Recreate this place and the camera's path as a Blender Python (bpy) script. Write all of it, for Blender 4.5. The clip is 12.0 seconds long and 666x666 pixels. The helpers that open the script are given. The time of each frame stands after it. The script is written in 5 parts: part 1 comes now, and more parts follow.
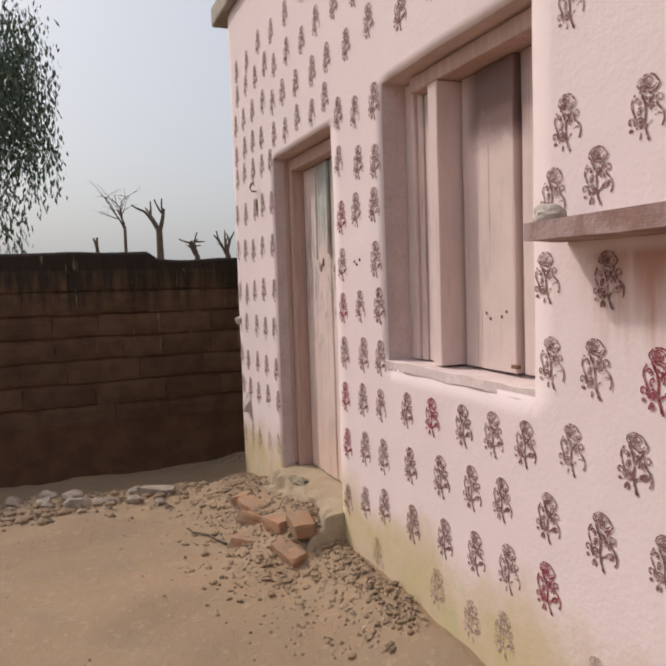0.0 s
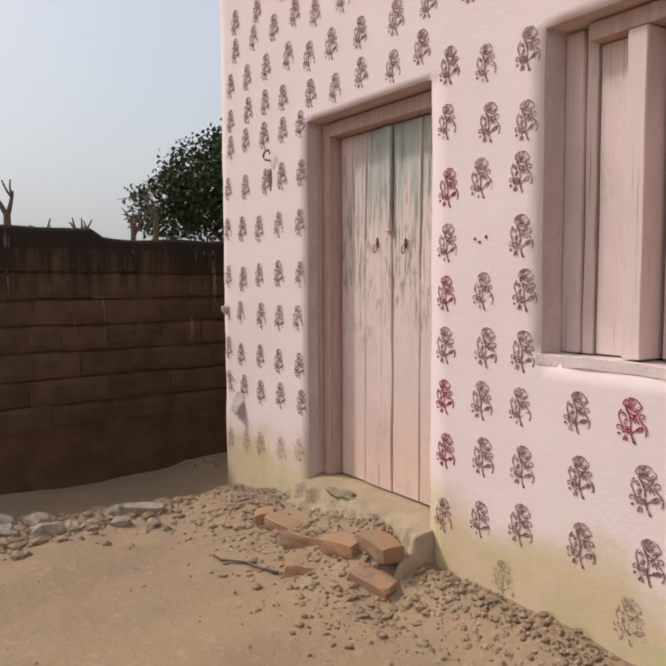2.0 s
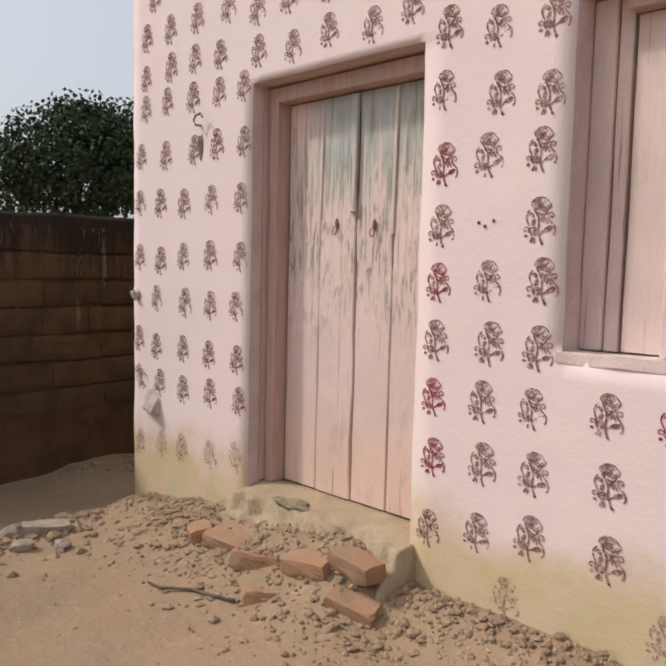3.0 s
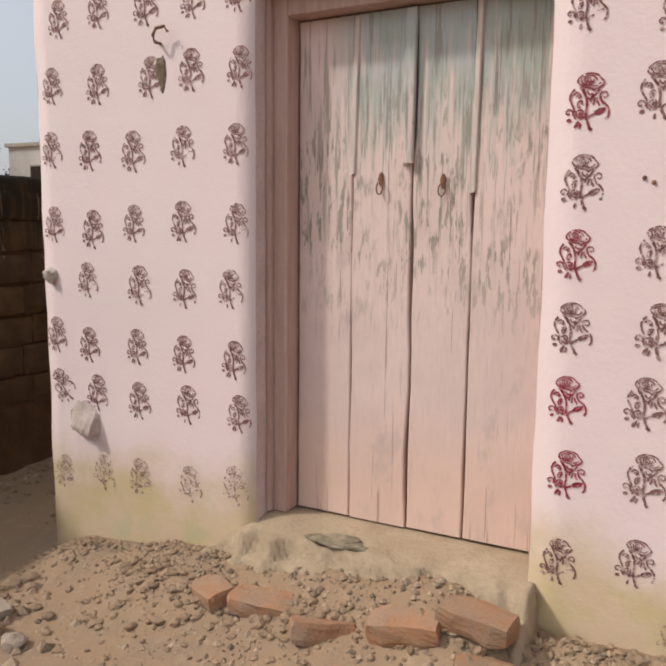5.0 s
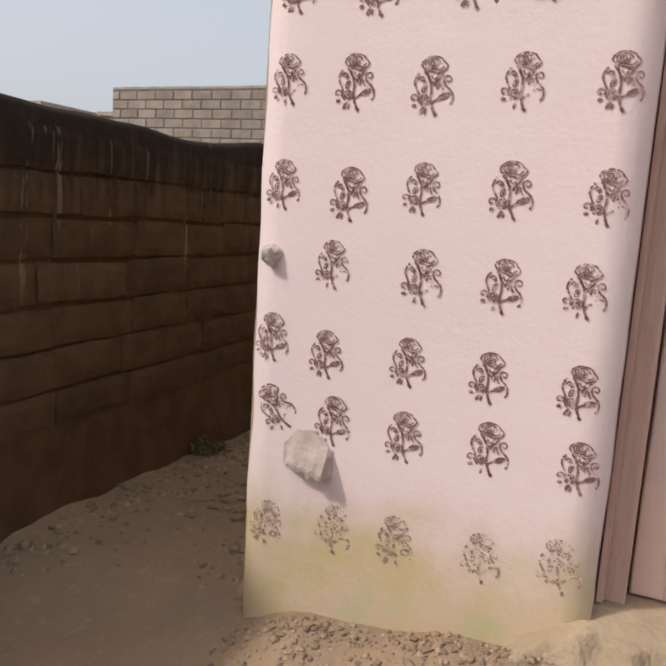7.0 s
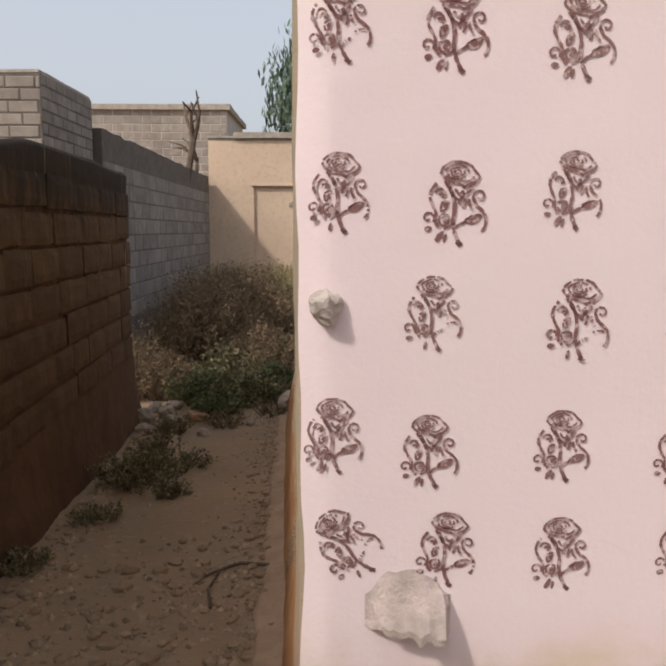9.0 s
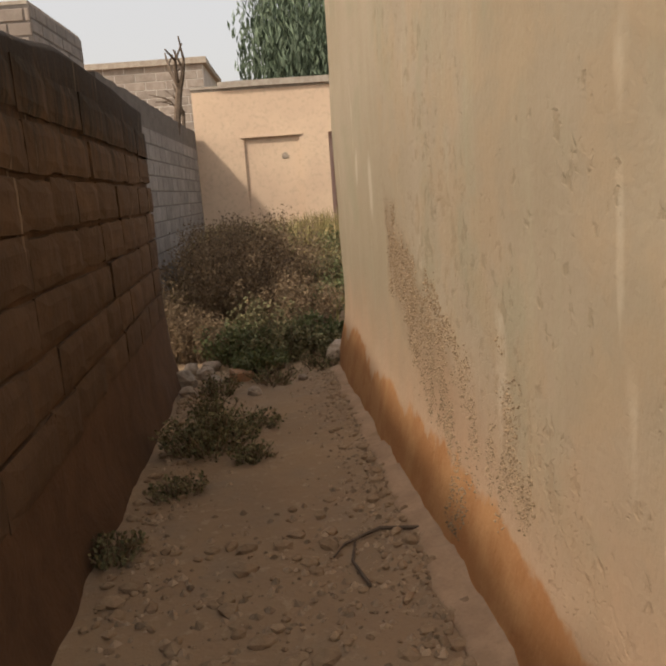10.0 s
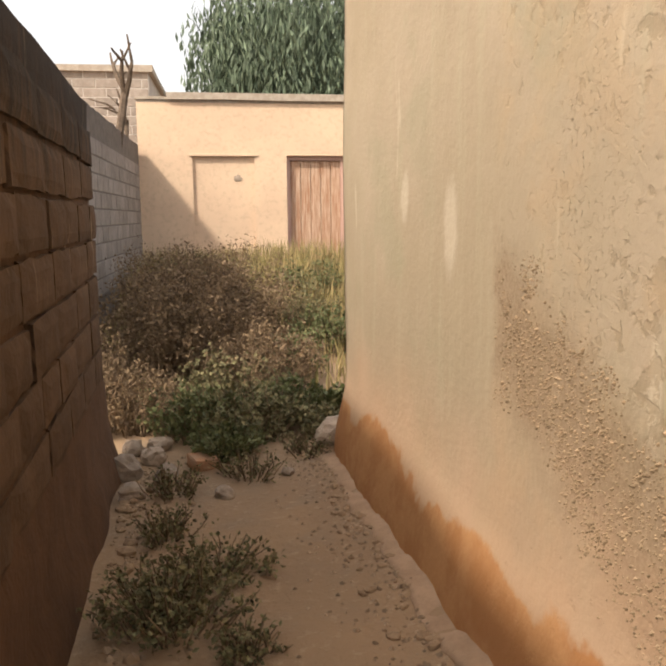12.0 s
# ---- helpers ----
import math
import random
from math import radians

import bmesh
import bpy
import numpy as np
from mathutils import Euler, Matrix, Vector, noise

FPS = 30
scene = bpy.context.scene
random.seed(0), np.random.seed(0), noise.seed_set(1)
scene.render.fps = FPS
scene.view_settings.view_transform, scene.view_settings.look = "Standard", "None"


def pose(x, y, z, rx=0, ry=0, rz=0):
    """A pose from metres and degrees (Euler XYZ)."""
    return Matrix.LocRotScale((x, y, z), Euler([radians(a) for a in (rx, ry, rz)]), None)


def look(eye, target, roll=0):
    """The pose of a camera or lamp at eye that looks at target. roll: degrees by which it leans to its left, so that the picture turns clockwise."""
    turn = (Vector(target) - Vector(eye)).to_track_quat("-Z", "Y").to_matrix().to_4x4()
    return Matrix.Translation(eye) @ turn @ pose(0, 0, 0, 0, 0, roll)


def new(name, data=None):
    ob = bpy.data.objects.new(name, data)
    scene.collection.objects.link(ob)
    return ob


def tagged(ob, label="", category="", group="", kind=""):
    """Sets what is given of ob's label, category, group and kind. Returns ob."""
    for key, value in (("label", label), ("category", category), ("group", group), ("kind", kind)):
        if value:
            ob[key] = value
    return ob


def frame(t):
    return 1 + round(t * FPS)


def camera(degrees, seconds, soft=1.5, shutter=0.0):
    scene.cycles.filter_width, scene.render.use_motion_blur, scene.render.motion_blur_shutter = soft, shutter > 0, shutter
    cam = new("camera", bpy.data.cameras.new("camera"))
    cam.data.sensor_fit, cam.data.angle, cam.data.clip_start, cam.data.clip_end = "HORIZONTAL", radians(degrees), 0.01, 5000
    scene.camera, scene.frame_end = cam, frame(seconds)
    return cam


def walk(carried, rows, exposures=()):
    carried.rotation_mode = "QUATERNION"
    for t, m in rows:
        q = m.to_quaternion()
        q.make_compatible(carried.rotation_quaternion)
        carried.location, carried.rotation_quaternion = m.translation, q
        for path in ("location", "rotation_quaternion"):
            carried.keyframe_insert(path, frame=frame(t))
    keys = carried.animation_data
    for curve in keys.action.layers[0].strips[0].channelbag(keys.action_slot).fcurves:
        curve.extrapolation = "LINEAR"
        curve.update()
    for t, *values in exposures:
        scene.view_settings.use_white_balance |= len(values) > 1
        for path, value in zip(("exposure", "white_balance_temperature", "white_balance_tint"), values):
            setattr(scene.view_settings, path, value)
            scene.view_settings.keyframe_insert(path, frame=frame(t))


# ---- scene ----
cam = camera(47.9, 12.0, 2.4)
PATH = [
    (0, (5.506, -1.292, 1.378), (3.634, -0.6, 1.246), -1.8),
    (0.5, (5.267, -1.496, 1.349), (3.453, -0.667, 1.201), -2.3),
    (1, (5.045, -1.696, 1.309), (3.297, -0.729, 1.218), 1.0),
    (1.5, (4.84, -1.899, 1.32), (3.205, -0.766, 1.115), 0.2),
    (2, (4.505, -2.058, 1.319), (2.827, -0.979, 1.176), -0.2),
    (2.5, (4.162, -2.192, 1.272), (2.61, -0.941, 1.111), 1.7),
    (3, (3.858, -2.227, 1.302), (2.446, -0.821, 1.13), 1.4),
    (3.2, (3.706, -2.233, 1.292), (2.314, -0.803, 1.154), 0.7),
    (4.8, (2.661, -2.302, 1.331), (1.713, -0.555, 1.114), -1.1),
    (5, (2.558, -2.25, 1.313), (1.635, -0.495, 1.05), 0.6),
    (5.5, (2.242, -2.199, 1.293), (1.409, -0.41, 0.971), 2.7),
    (6, (1.919, -2.127, 1.313), (1.037, -0.369, 0.951), 1.6),
    (6.5, (1.501, -2.063, 1.314), (0.548, -0.346, 0.937), 0.7),
    (6.7, (1.361, -2.042, 1.265), (0.45, -0.29, 0.946), 2.4),
    (8.3, (0.309, -1.739, 1.222), (0.138, 0.233, 0.938), 4.0),
    (8.5, (0.229, -1.670, 1.233), (0.168, 0.308, 0.943), 4.6),
    (9, (0.042, -1.404, 1.270), (0.053, 0.576, 0.998), 0.2),
    (9.5, (-0.252, -1.231, 1.09), (-0.288, 0.751, 0.826), -2.6),
    (10, (-0.524, -0.851, 1.052), (-0.461, 1.113, 0.678), -4.2),
    (10.5, (-0.706, -0.604, 1.112), (-0.452, 1.361, 0.839), -0.7),
    (11, (-0.867, -0.288, 1.136), (-0.442, 1.651, 0.897), -1.8),
    (11.5, (-0.886, 0.123, 1.103), (-0.433, 2.059, 0.888), -2.0),
    (12, (-0.877, 0.578, 1.096), (-0.613, 2.536, 0.789), -0.4),
]
walk(cam, [(t, look(eye, target, roll)) for t, eye, target, roll in PATH], ((0, -0.12, 6250, 10), (3.0, 0.03, 6250, 9), (5.0, 0.03, 6250, 9), (6.7, 0.12, 6250, 10), (8.5, 0.17, 6200, 10), (9.3, 0.15, 6400, 10), (9.8, 0.36, 6950, 11), (10.5, 0.32, 7500, 12), (11.0, 0.72, 7300, 12), (12, 0.98, 7200, 12)))

# ---- world, sun ----
SUN_FROM = Vector((-0.80, -0.62, 1.0)).normalized()
world = bpy.data.worlds.new("world")
scene.world = world
world.use_nodes = True
wn = world.node_tree
sky = wn.nodes.new("ShaderNodeTexSky")
sky.sky_type = "NISHITA"
sky.sun_disc = False
sky.sun_elevation = math.asin(SUN_FROM.z)
sky.sun_rotation = math.atan2(SUN_FROM.x, SUN_FROM.y)
sky.air_density, sky.dust_density, sky.ozone_density, sky.altitude = 1.0, 7.0, 1.0, 0
# a bright dust haze over the whole sky
haze = wn.nodes.new("ShaderNodeMix")
haze.data_type, haze.blend_type = "RGBA", "ADD"
haze.inputs[0].default_value = 1.0
haze.inputs[7].default_value = (7.3, 7.35, 7.5, 1)
wn.links.new(sky.outputs[0], haze.inputs[6])
wn.links.new(haze.outputs[2], wn.nodes["Background"].inputs[0])
wn.nodes["Background"].inputs[1].default_value = 0.06
sun = new("sun", bpy.data.lights.new("sun", "SUN"))
sun.data.energy, sun.data.angle, sun.data.color = 2.25, radians(4.0), (1.0, 0.93, 0.85)
sun.matrix_world = look(SUN_FROM * 50, (0, 0, 0))


# ---- materials ----
class Mat:
    """A small builder of node materials in world metres."""

    def __init__(self, name, rough=0.85):
        self.m = bpy.data.materials.new(name)
        self.m.use_nodes = True
        self.t = self.m.node_tree
        self.b = self.t.nodes["Principled BSDF"]
        self.b.inputs["Roughness"].default_value = rough
        self.b.inputs["Specular IOR Level"].default_value = 0.25
        self.pos = self.t.nodes.new("ShaderNodeNewGeometry").outputs["Position"]

    def put(self, a, socket):
        if hasattr(a, "is_linked"):
            self.t.links.new(a, socket)
        else:
            socket.default_value = a

    def scaled(self, s):
        n = self.t.nodes.new("ShaderNodeMapping")
        self.t.links.new(self.pos, n.inputs[0])
        n.inputs["Scale"].default_value = s
        return n.outputs[0]

    def noise(self, scale, detail=5, stretch=None, rough=0.6):
        n = self.t.nodes.new("ShaderNodeTexNoise")
        self.t.links.new(self.scaled(stretch) if stretch else self.pos, n.inputs["Vector"])
        n.inputs["Scale"].default_value, n.inputs["Detail"].default_value = scale, detail
        n.inputs["Roughness"].default_value = rough
        return n.outputs[0]

    def axis(self, k):
        n = self.t.nodes.new("ShaderNodeSeparateXYZ")
        self.t.links.new(self.pos, n.inputs[0])
        return n.outputs[k]

    def math(self, op, a, b=0.0, c=0.0):
        n = self.t.nodes.new("ShaderNodeMath")
        n.operation = op
        for v, s in zip((a, b, c), n.inputs):
            self.put(v, s)
        return n.outputs[0]

    def step(self, a, lo, hi):
        n = self.t.nodes.new("ShaderNodeMapRange")
        n.interpolation_type = "SMOOTHSTEP"
        self.put(a, n.inputs["Value"])
        n.inputs["From Min"].default_value, n.inputs["From Max"].default_value = lo, hi
        return n.outputs[0]

    def mix(self, f, a, b):
        n = self.t.nodes.new("ShaderNodeMix")
        n.data_type = "RGBA"
        self.put(f, n.inputs[0])
        for v, s in ((a, n.inputs[6]), (b, n.inputs[7])):
            self.put(v if hasattr(v, "is_linked") else (*v, 1), s)
        return n.outputs[2]

    def random(self, island=False):
        if island:
            return self.t.nodes.new("ShaderNodeNewGeometry").outputs["Random Per Island"]
        return self.t.nodes.new("ShaderNodeObjectInfo").outputs["Random"]

    def vary(self, col, amount, island=False):
        n = self.t.nodes.new("ShaderNodeHueSaturation")
        self.put(col if hasattr(col, "is_linked") else (*col, 1), n.inputs["Color"])
        r = self.random(island)
        self.put(self.math("MULTIPLY_ADD", r, 2 * amount, 1 - amount), n.inputs["Value"])
        return n.outputs[0]

    def done(self, col, bump=None, strength=0.3, dist=0.01, rough=None):
        self.put(col if hasattr(col, "is_linked") else (*col, 1), self.b.inputs["Base Color"])
        if bump is not None:
            n = self.t.nodes.new("ShaderNodeBump")
            n.inputs["Strength"].default_value, n.inputs["Distance"].default_value = strength, dist
            self.put(bump, n.inputs["Height"])
            self.t.links.new(n.outputs[0], self.b.inputs["Normal"])
        if rough is not None:
            self.put(rough, self.b.inputs["Roughness"])
        return self.m


def plain(name, a, b, scale=8, bump=0.3, rough=0.85, stretch=None, vary=0.0, island=False, dist=0.01):
    k = Mat(name, rough)
    n = k.noise(scale, 6, stretch)
    col = k.mix(k.step(n, 0.35, 0.65), a, b)
    fine = k.noise(scale * 9, 3, stretch)
    col = k.mix(k.math("MULTIPLY", k.step(fine, 0.45, 0.75), 0.35), col, tuple(v * 0.6 for v in a))
    if vary:
        col = k.vary(col, vary, island)
    return k.done(col, k.math("ADD", n, k.math("MULTIPLY", fine, 0.5)), bump, dist)


def pink_wall_material():
    k = Mat("pink_limewash", 0.9)
    z, x = k.axis(2), k.axis(0)
    big, mid, fine = k.noise(1.1, 4), k.noise(5, 6), k.noise(60, 4)
    col = k.mix(k.step(big, 0.35, 0.65), (0.77, 0.625, 0.62), (0.765, 0.635, 0.622))
    col = k.mix(k.math("MULTIPLY", k.step(mid, 0.5, 0.75), 0.5), col, (0.78, 0.68, 0.62))
    # damp yellow-green foot of the wall, with a ragged upper edge
    edge = k.math("ADD", k.math("MULTIPLY", k.math("SUBTRACT", k.noise(2.6, 5), 0.5), 0.55), z)
    damp = k.math("SUBTRACT", 1.0, k.step(edge, 0.22, 0.50))
    col = k.mix(k.math("MULTIPLY", damp, 0.95), col, k.mix(k.step(mid, 0.4, 0.6), (0.55, 0.44, 0.24), (0.60, 0.46, 0.31)))
    green = k.math("MULTIPLY", damp, k.step(k.noise(4.2, 4), 0.55, 0.68))
    col = k.mix(k.math("MULTIPLY", green, 0.5), col, (0.46, 0.46, 0.27))
    # brown drips under the wall shelf
    drip = k.math("MULTIPLY", k.step(x, 3.86, 4.02), k.math("SUBTRACT", 1.0, k.step(z, 1.42, 1.46)))
    drip = k.math("MULTIPLY", drip, k.step(k.math("ADD", z, k.math("MULTIPLY", k.noise(9, 4, (1, 1, 0.12)), 0.8)), 1.55, 1.85))
    col = k.mix(k.math("MULTIPLY", drip, 0.8), col, (0.40, 0.17, 0.10))
    col = k.mix(k.math("MULTIPLY", k.step(fine, 0.62, 0.8), 0.18), col, (0.5, 0.38, 0.33))
    return k.done(col, k.math("ADD", mid, k.math("MULTIPLY", fine, 0.25)), 0.25, 0.02)


def side_wall_material():
    k = Mat("ochre_plaster", 0.92)
    z, y = k.axis(2), k.axis(1)
    big, mid, fine = k.noise(0.9, 5), k.noise(4.5, 7), k.noise(38, 5)
    col = k.mix(k.step(big, 0.35, 0.65), (0.325, 0.262, 0.178), (0.37, 0.298, 0.212))
    streak = k.noise(3.0, 4, (3, 3, 0.18))
    col = k.mix(k.math("MULTIPLY", k.step(streak, 0.5, 0.7), 0.5), col, (0.37, 0.32, 0.22))
    col = k.mix(k.math("MULTIPLY", k.step(k.noise(1.9, 6), 0.5, 0.66), 0.5), col, (0.29, 0.265, 0.175))
    pale = k.math("MULTIPLY", k.step(k.noise(2.2, 3, (2.5, 2.5, 0.5)), 0.66, 0.72), 0.55)
    col = k.mix(pale, col, (0.50, 0.42, 0.31))
    # three pale limewash smears, and the rougher coat on the near half
    warp = k.math("MULTIPLY", k.math("SUBTRACT", k.noise(9, 5), 0.5), 1.6)
    for y0, z0, ry, rz in ((3.0, 1.06, 0.07, 0.17), (3.58, 1.17, 0.06, 0.10), (0.93, 0.58, 0.05, 0.18)):
        dy, dz = k.math("DIVIDE", k.math("SUBTRACT", y, y0), ry), k.math("DIVIDE", k.math("SUBTRACT", z, z0), rz)
        d = k.math("ADD", k.math("ADD", k.math("MULTIPLY", dy, dy), k.math("MULTIPLY", dz, dz)), warp)
        col = k.mix(k.math("MULTIPLY", k.math("SUBTRACT", 1.0, k.step(d, 0.1, 1.5)), 0.6), col, (0.50, 0.425, 0.325))
    old = k.math("SUBTRACT", 1.0, k.step(k.math("ADD", y, k.math("MULTIPLY", warp, 0.1)), 2.58, 2.66))
    chips = k.math("MULTIPLY", old, k.step(k.math("ADD", k.noise(16, 5), k.math("MULTIPLY", big, 0.5)), 0.84, 0.93))
    col = k.mix(k.math("MULTIPLY", chips, 0.5), col, (0.24, 0.185, 0.115))
    col = k.mix(k.math("MULTIPLY", k.math("MULTIPLY", old, k.step(mid, 0.45, 0.62)), 0.4), col, (0.40, 0.29, 0.18))
    # rough patches where the plaster has crumbled
    grit = k.noise(70, 3)
    rough = k.math("MULTIPLY", k.math("MULTIPLY", old, k.step(k.noise(1.5, 6), 0.50, 0.64)), k.step(grit, 0.58, 0.66))
    col = k.mix(k.math("MULTIPLY", rough, 0.4), col, (0.27, 0.20, 0.13))
    k1 = k.math("MULTIPLY_ADD", y, -0.95, 2.43)
    dist = k.math("ABSOLUTE", k.math("ADD", k.math("SUBTRACT", z, 0.80), k.math("MULTIPLY", k1, 0.48)))
    swath = k.math("SUBTRACT", 1.0, k.step(k.math("ADD", dist, k.math("MULTIPLY", warp, 0.18)), 0.08, 0.30))
    swath = k.math("MULTIPLY", swath, k.math("MULTIPLY", old, k.step(y, 1.0, 1.6)))
    col = k.mix(k.math("MULTIPLY", swath, 0.7), col, k.mix(k.step(grit, 0.4, 0.6), (0.27, 0.19, 0.12), (0.20, 0.135, 0.08)))
    # bare orange mud along the foot, fading towards pinkish plaster
    e = k.math("ADD", z, k.math("MULTIPLY", k.math("SUBTRACT", k.noise(2.1, 5), 0.5), 0.5))
    e = k.math("ADD", e, k.math("MULTIPLY", y, 0.03))
    blush = k.math("SUBTRACT", 1.0, k.step(e, 0.15, 0.75))
    col = k.mix(k.math("MULTIPLY", blush, 0.65), col, (0.50, 0.32, 0.205))
    foot = k.math("SUBTRACT", 1.0, k.step(k.math("ADD", e, k.math("MULTIPLY", warp, 0.015)), 0.165, 0.21))
    col = k.mix(k.math("MULTIPLY", foot, 0.9), col, k.mix(k.step(mid, 0.4, 0.6), (0.37, 0.165, 0.06), (0.44, 0.225, 0.095)))
    h = k.math("ADD", k.math("MULTIPLY", mid, 0.6), k.math("MULTIPLY", k.math("ADD", rough, k.math("MULTIPLY", chips, 0.4)), -0.3))
    return k.done(col, k.math("ADD", h, k.math("MULTIPLY", fine, 0.3)), 0.6, 0.02)


def worn_paint_material(name, base, teal_from, soot=None):
    k = Mat(name, 0.75)
    z, x = k.axis(2), k.axis(0)
    grain = k.noise(10, 6, (6, 6, 0.35))
    fine = k.noise(55, 4, (5, 5, 0.25))
    blot = k.noise(3.5, 5)
    col = k.mix(k.step(blot, 0.35, 0.65), base, tuple(v * 0.9 for v in base))
    col = k.mix(k.math("MULTIPLY", k.step(fine, 0.5, 0.7), 0.25), col, (0.45, 0.33, 0.27))
    if teal_from:
        up = k.step(k.math("ADD", z, k.math("MULTIPLY", k.math("SUBTRACT", grain, 0.5), 1.7)), teal_from, teal_from + 0.4)
        col = k.mix(k.math("MULTIPLY", k.math("MULTIPLY", up, k.step(x, 1.22, 1.42)), 0.85), col, k.mix(k.step(blot, 0.4, 0.6), (0.31, 0.38, 0.32), (0.40, 0.46, 0.46)))
        bare = k.math("MULTIPLY", k.step(z, teal_from - 0.45, teal_from + 0.05), k.step(grain, 0.54, 0.61))
        col = k.mix(k.math("MULTIPLY", bare, 0.6), col, (0.26, 0.22, 0.17))
        low = k.math("SUBTRACT", 1.0, k.step(k.math("ADD", z, k.math("MULTIPLY", blot, 0.3)), 0.55, 0.95))
        col = k.mix(k.math("MULTIPLY", low, 0.45), col, (0.72, 0.47, 0.33))
    if soot:
        d = k.math("ADD", k.step(z, 1.72, 2.0), k.math("MULTIPLY", k.math("SUBTRACT", blot, 0.5), 0.9))
        s = k.math("MULTIPLY", k.step(d, 0.1, 0.8), k.math("MULTIPLY", k.step(x, 3.02, 3.16), k.math("SUBTRACT", 1.0, k.step(x, 3.36, 3.52))))
        col = k.mix(k.math("MULTIPLY", s, 0.88), col, (0.12, 0.06, 0.055))
    if teal_from:
        fleck = k.math("MULTIPLY", k.step(k.noise(26, 4, (3, 3, 0.45)), 0.54, 0.60), k.math("MULTIPLY", k.step(z, 0.85, 1.3), k.math("SUBTRACT", 1.0, k.step(z, 1.6, 1.95))))
        fleck = k.math("MULTIPLY", fleck, k.step(blot, 0.36, 0.52))
        col = k.mix(k.math("MULTIPLY", fleck, 0.85), col, (0.26, 0.24, 0.19))
    crack = k.step(k.noise(9, 3, (9, 9, 0.16)), 0.655, 0.675)
    col = k.mix(k.math("MULTIPLY", crack, 0.55), col, (0.20, 0.13, 0.10))
    smear = k.math("MULTIPLY", k.step(k.noise(7, 5, (1, 1, 0.6)), 0.56, 0.70), 0.45)
    col = k.mix(smear, col, (0.42, 0.35, 0.31))
    return k.done(col, k.math("SUBTRACT", k.math("ADD", grain, k.math("MULTIPLY", fine, 0.5)), crack), 0.35, 0.006)


def stamp_material(name, a, b, worn):
    k = Mat(name, 0.9)
    r = k.random()
    col = k.mix(r, a, b)
    col = k.mix(k.math("MULTIPLY", k.step(k.noise(70, 3), 0.5, 0.62), worn), col, (0.76, 0.60, 0.57))
    return k.done(col)


def ground_material():
    k = Mat("dry_earth", 0.95)
    big, mid, fine, grit = k.noise(0.7, 5), k.noise(3.5, 7), k.noise(22, 5), k.noise(120, 3)
    col = k.mix(k.step(big, 0.35, 0.65), (0.275, 0.19, 0.122), (0.33, 0.228, 0.142))
    col = k.mix(k.math("MULTIPLY", k.step(mid, 0.48, 0.7), 0.6), col, (0.25, 0.19, 0.135))
    col = k.mix(k.math("MULTIPLY", k.step(fine, 0.55, 0.72), 0.5), col, (0.42, 0.32, 0.22))
    col = k.mix(k.math("MULTIPLY", k.step(grit, 0.6, 0.75), 0.45), col, (0.18, 0.135, 0.095))
    h = k.math("ADD", k.math("MULTIPLY", mid, 0.6), k.math("ADD", k.math("MULTIPLY", fine, 0.5), k.math("MULTIPLY", grit, 0.15)))
    return k.done(col, h, 0.7, 0.03)


def adobe_material(name, base, top):
    k = Mat(name, 0.95)
    z = k.axis(2)
    mid, fine = k.noise(6, 6), k.noise(45, 4)
    streak = k.noise(6, 4, (2.5, 2.5, 0.2))
    col = k.mix(k.step(mid, 0.35, 0.65), base, tuple(v * 0.75 for v in base))
    # soot-black weathering on the crown of the wall, running down in tongues
    cap = k.step(k.math("ADD", z, k.math("MULTIPLY", k.math("SUBTRACT", streak, 0.5), 1.1)), 1.15, 1.6)
    col = k.mix(k.math("MULTIPLY", cap, 0.85), col, top)
    pale = k.math("MULTIPLY", k.step(streak, 0.62, 0.7), k.step(z, 0.7, 1.0))
    col = k.mix(k.math("MULTIPLY", pale, 0.45), col, (0.36, 0.27, 0.19))
    col = k.vary(col, 0.12)
    return k.done(col, k.math("ADD", mid, k.math("MULTIPLY", fine, 0.4)), 0.6, 0.02)


PINK = pink_wall_material()
OCHRE = side_wall_material()
REVEAL = plain("rosy_brown_plaster", (0.59, 0.44, 0.41), (0.52, 0.38, 0.345), 6, 0.3)
SILL = plain("chipped_cement", (0.74, 0.61, 0.585), (0.66, 0.53, 0.50), 14, 0.6)
DOOR_PAINT = worn_paint_material("worn_pink_door_paint", (0.72, 0.565, 0.52), 1.50)
SHUTTER_PAINT = worn_paint_material("pale_pink_shutter_paint", (0.70, 0.55, 0.51), 0, True)
FRAME_PAINT = plain("brown_pink_frame_paint", (0.53, 0.375, 0.325), (0.46, 0.31, 0.265), 9, 0.3, 0.7, (5, 5, 0.4))
PALE_STRIP = plain("pale_wood_strip", (0.66, 0.58, 0.52), (0.55, 0.47, 0.42), 12, 0.2, 0.7, (5, 5, 0.4))
RUST = plain("rusted_iron", (0.16, 0.08, 0.05), (0.25, 0.13, 0.08), 40, 0.4, 0.7)
STAMP = stamp_material("maroon_stamp_paint", (0.19, 0.085, 0.08), (0.235, 0.13, 0.115), 0.5)
STAMP_RED = stamp_material("red_stamp_paint", (0.29, 0.035, 0.06), (0.24, 0.05, 0.06), 0.25)
STAMP_FAINT = stamp_material("faded_stamp_paint", (0.33, 0.22, 0.18), (0.30, 0.20, 0.14), 0.75)
LUMP = plain("bare_mortar", (0.55, 0.48, 0.42), (0.40, 0.33, 0.28), 25, 0.7)
EARTH = ground_material()
APRON = plain("earthy_plaster", (0.42, 0.325, 0.22), (0.35, 0.265, 0.175), 7, 0.45, 0.95, dist=0.03)
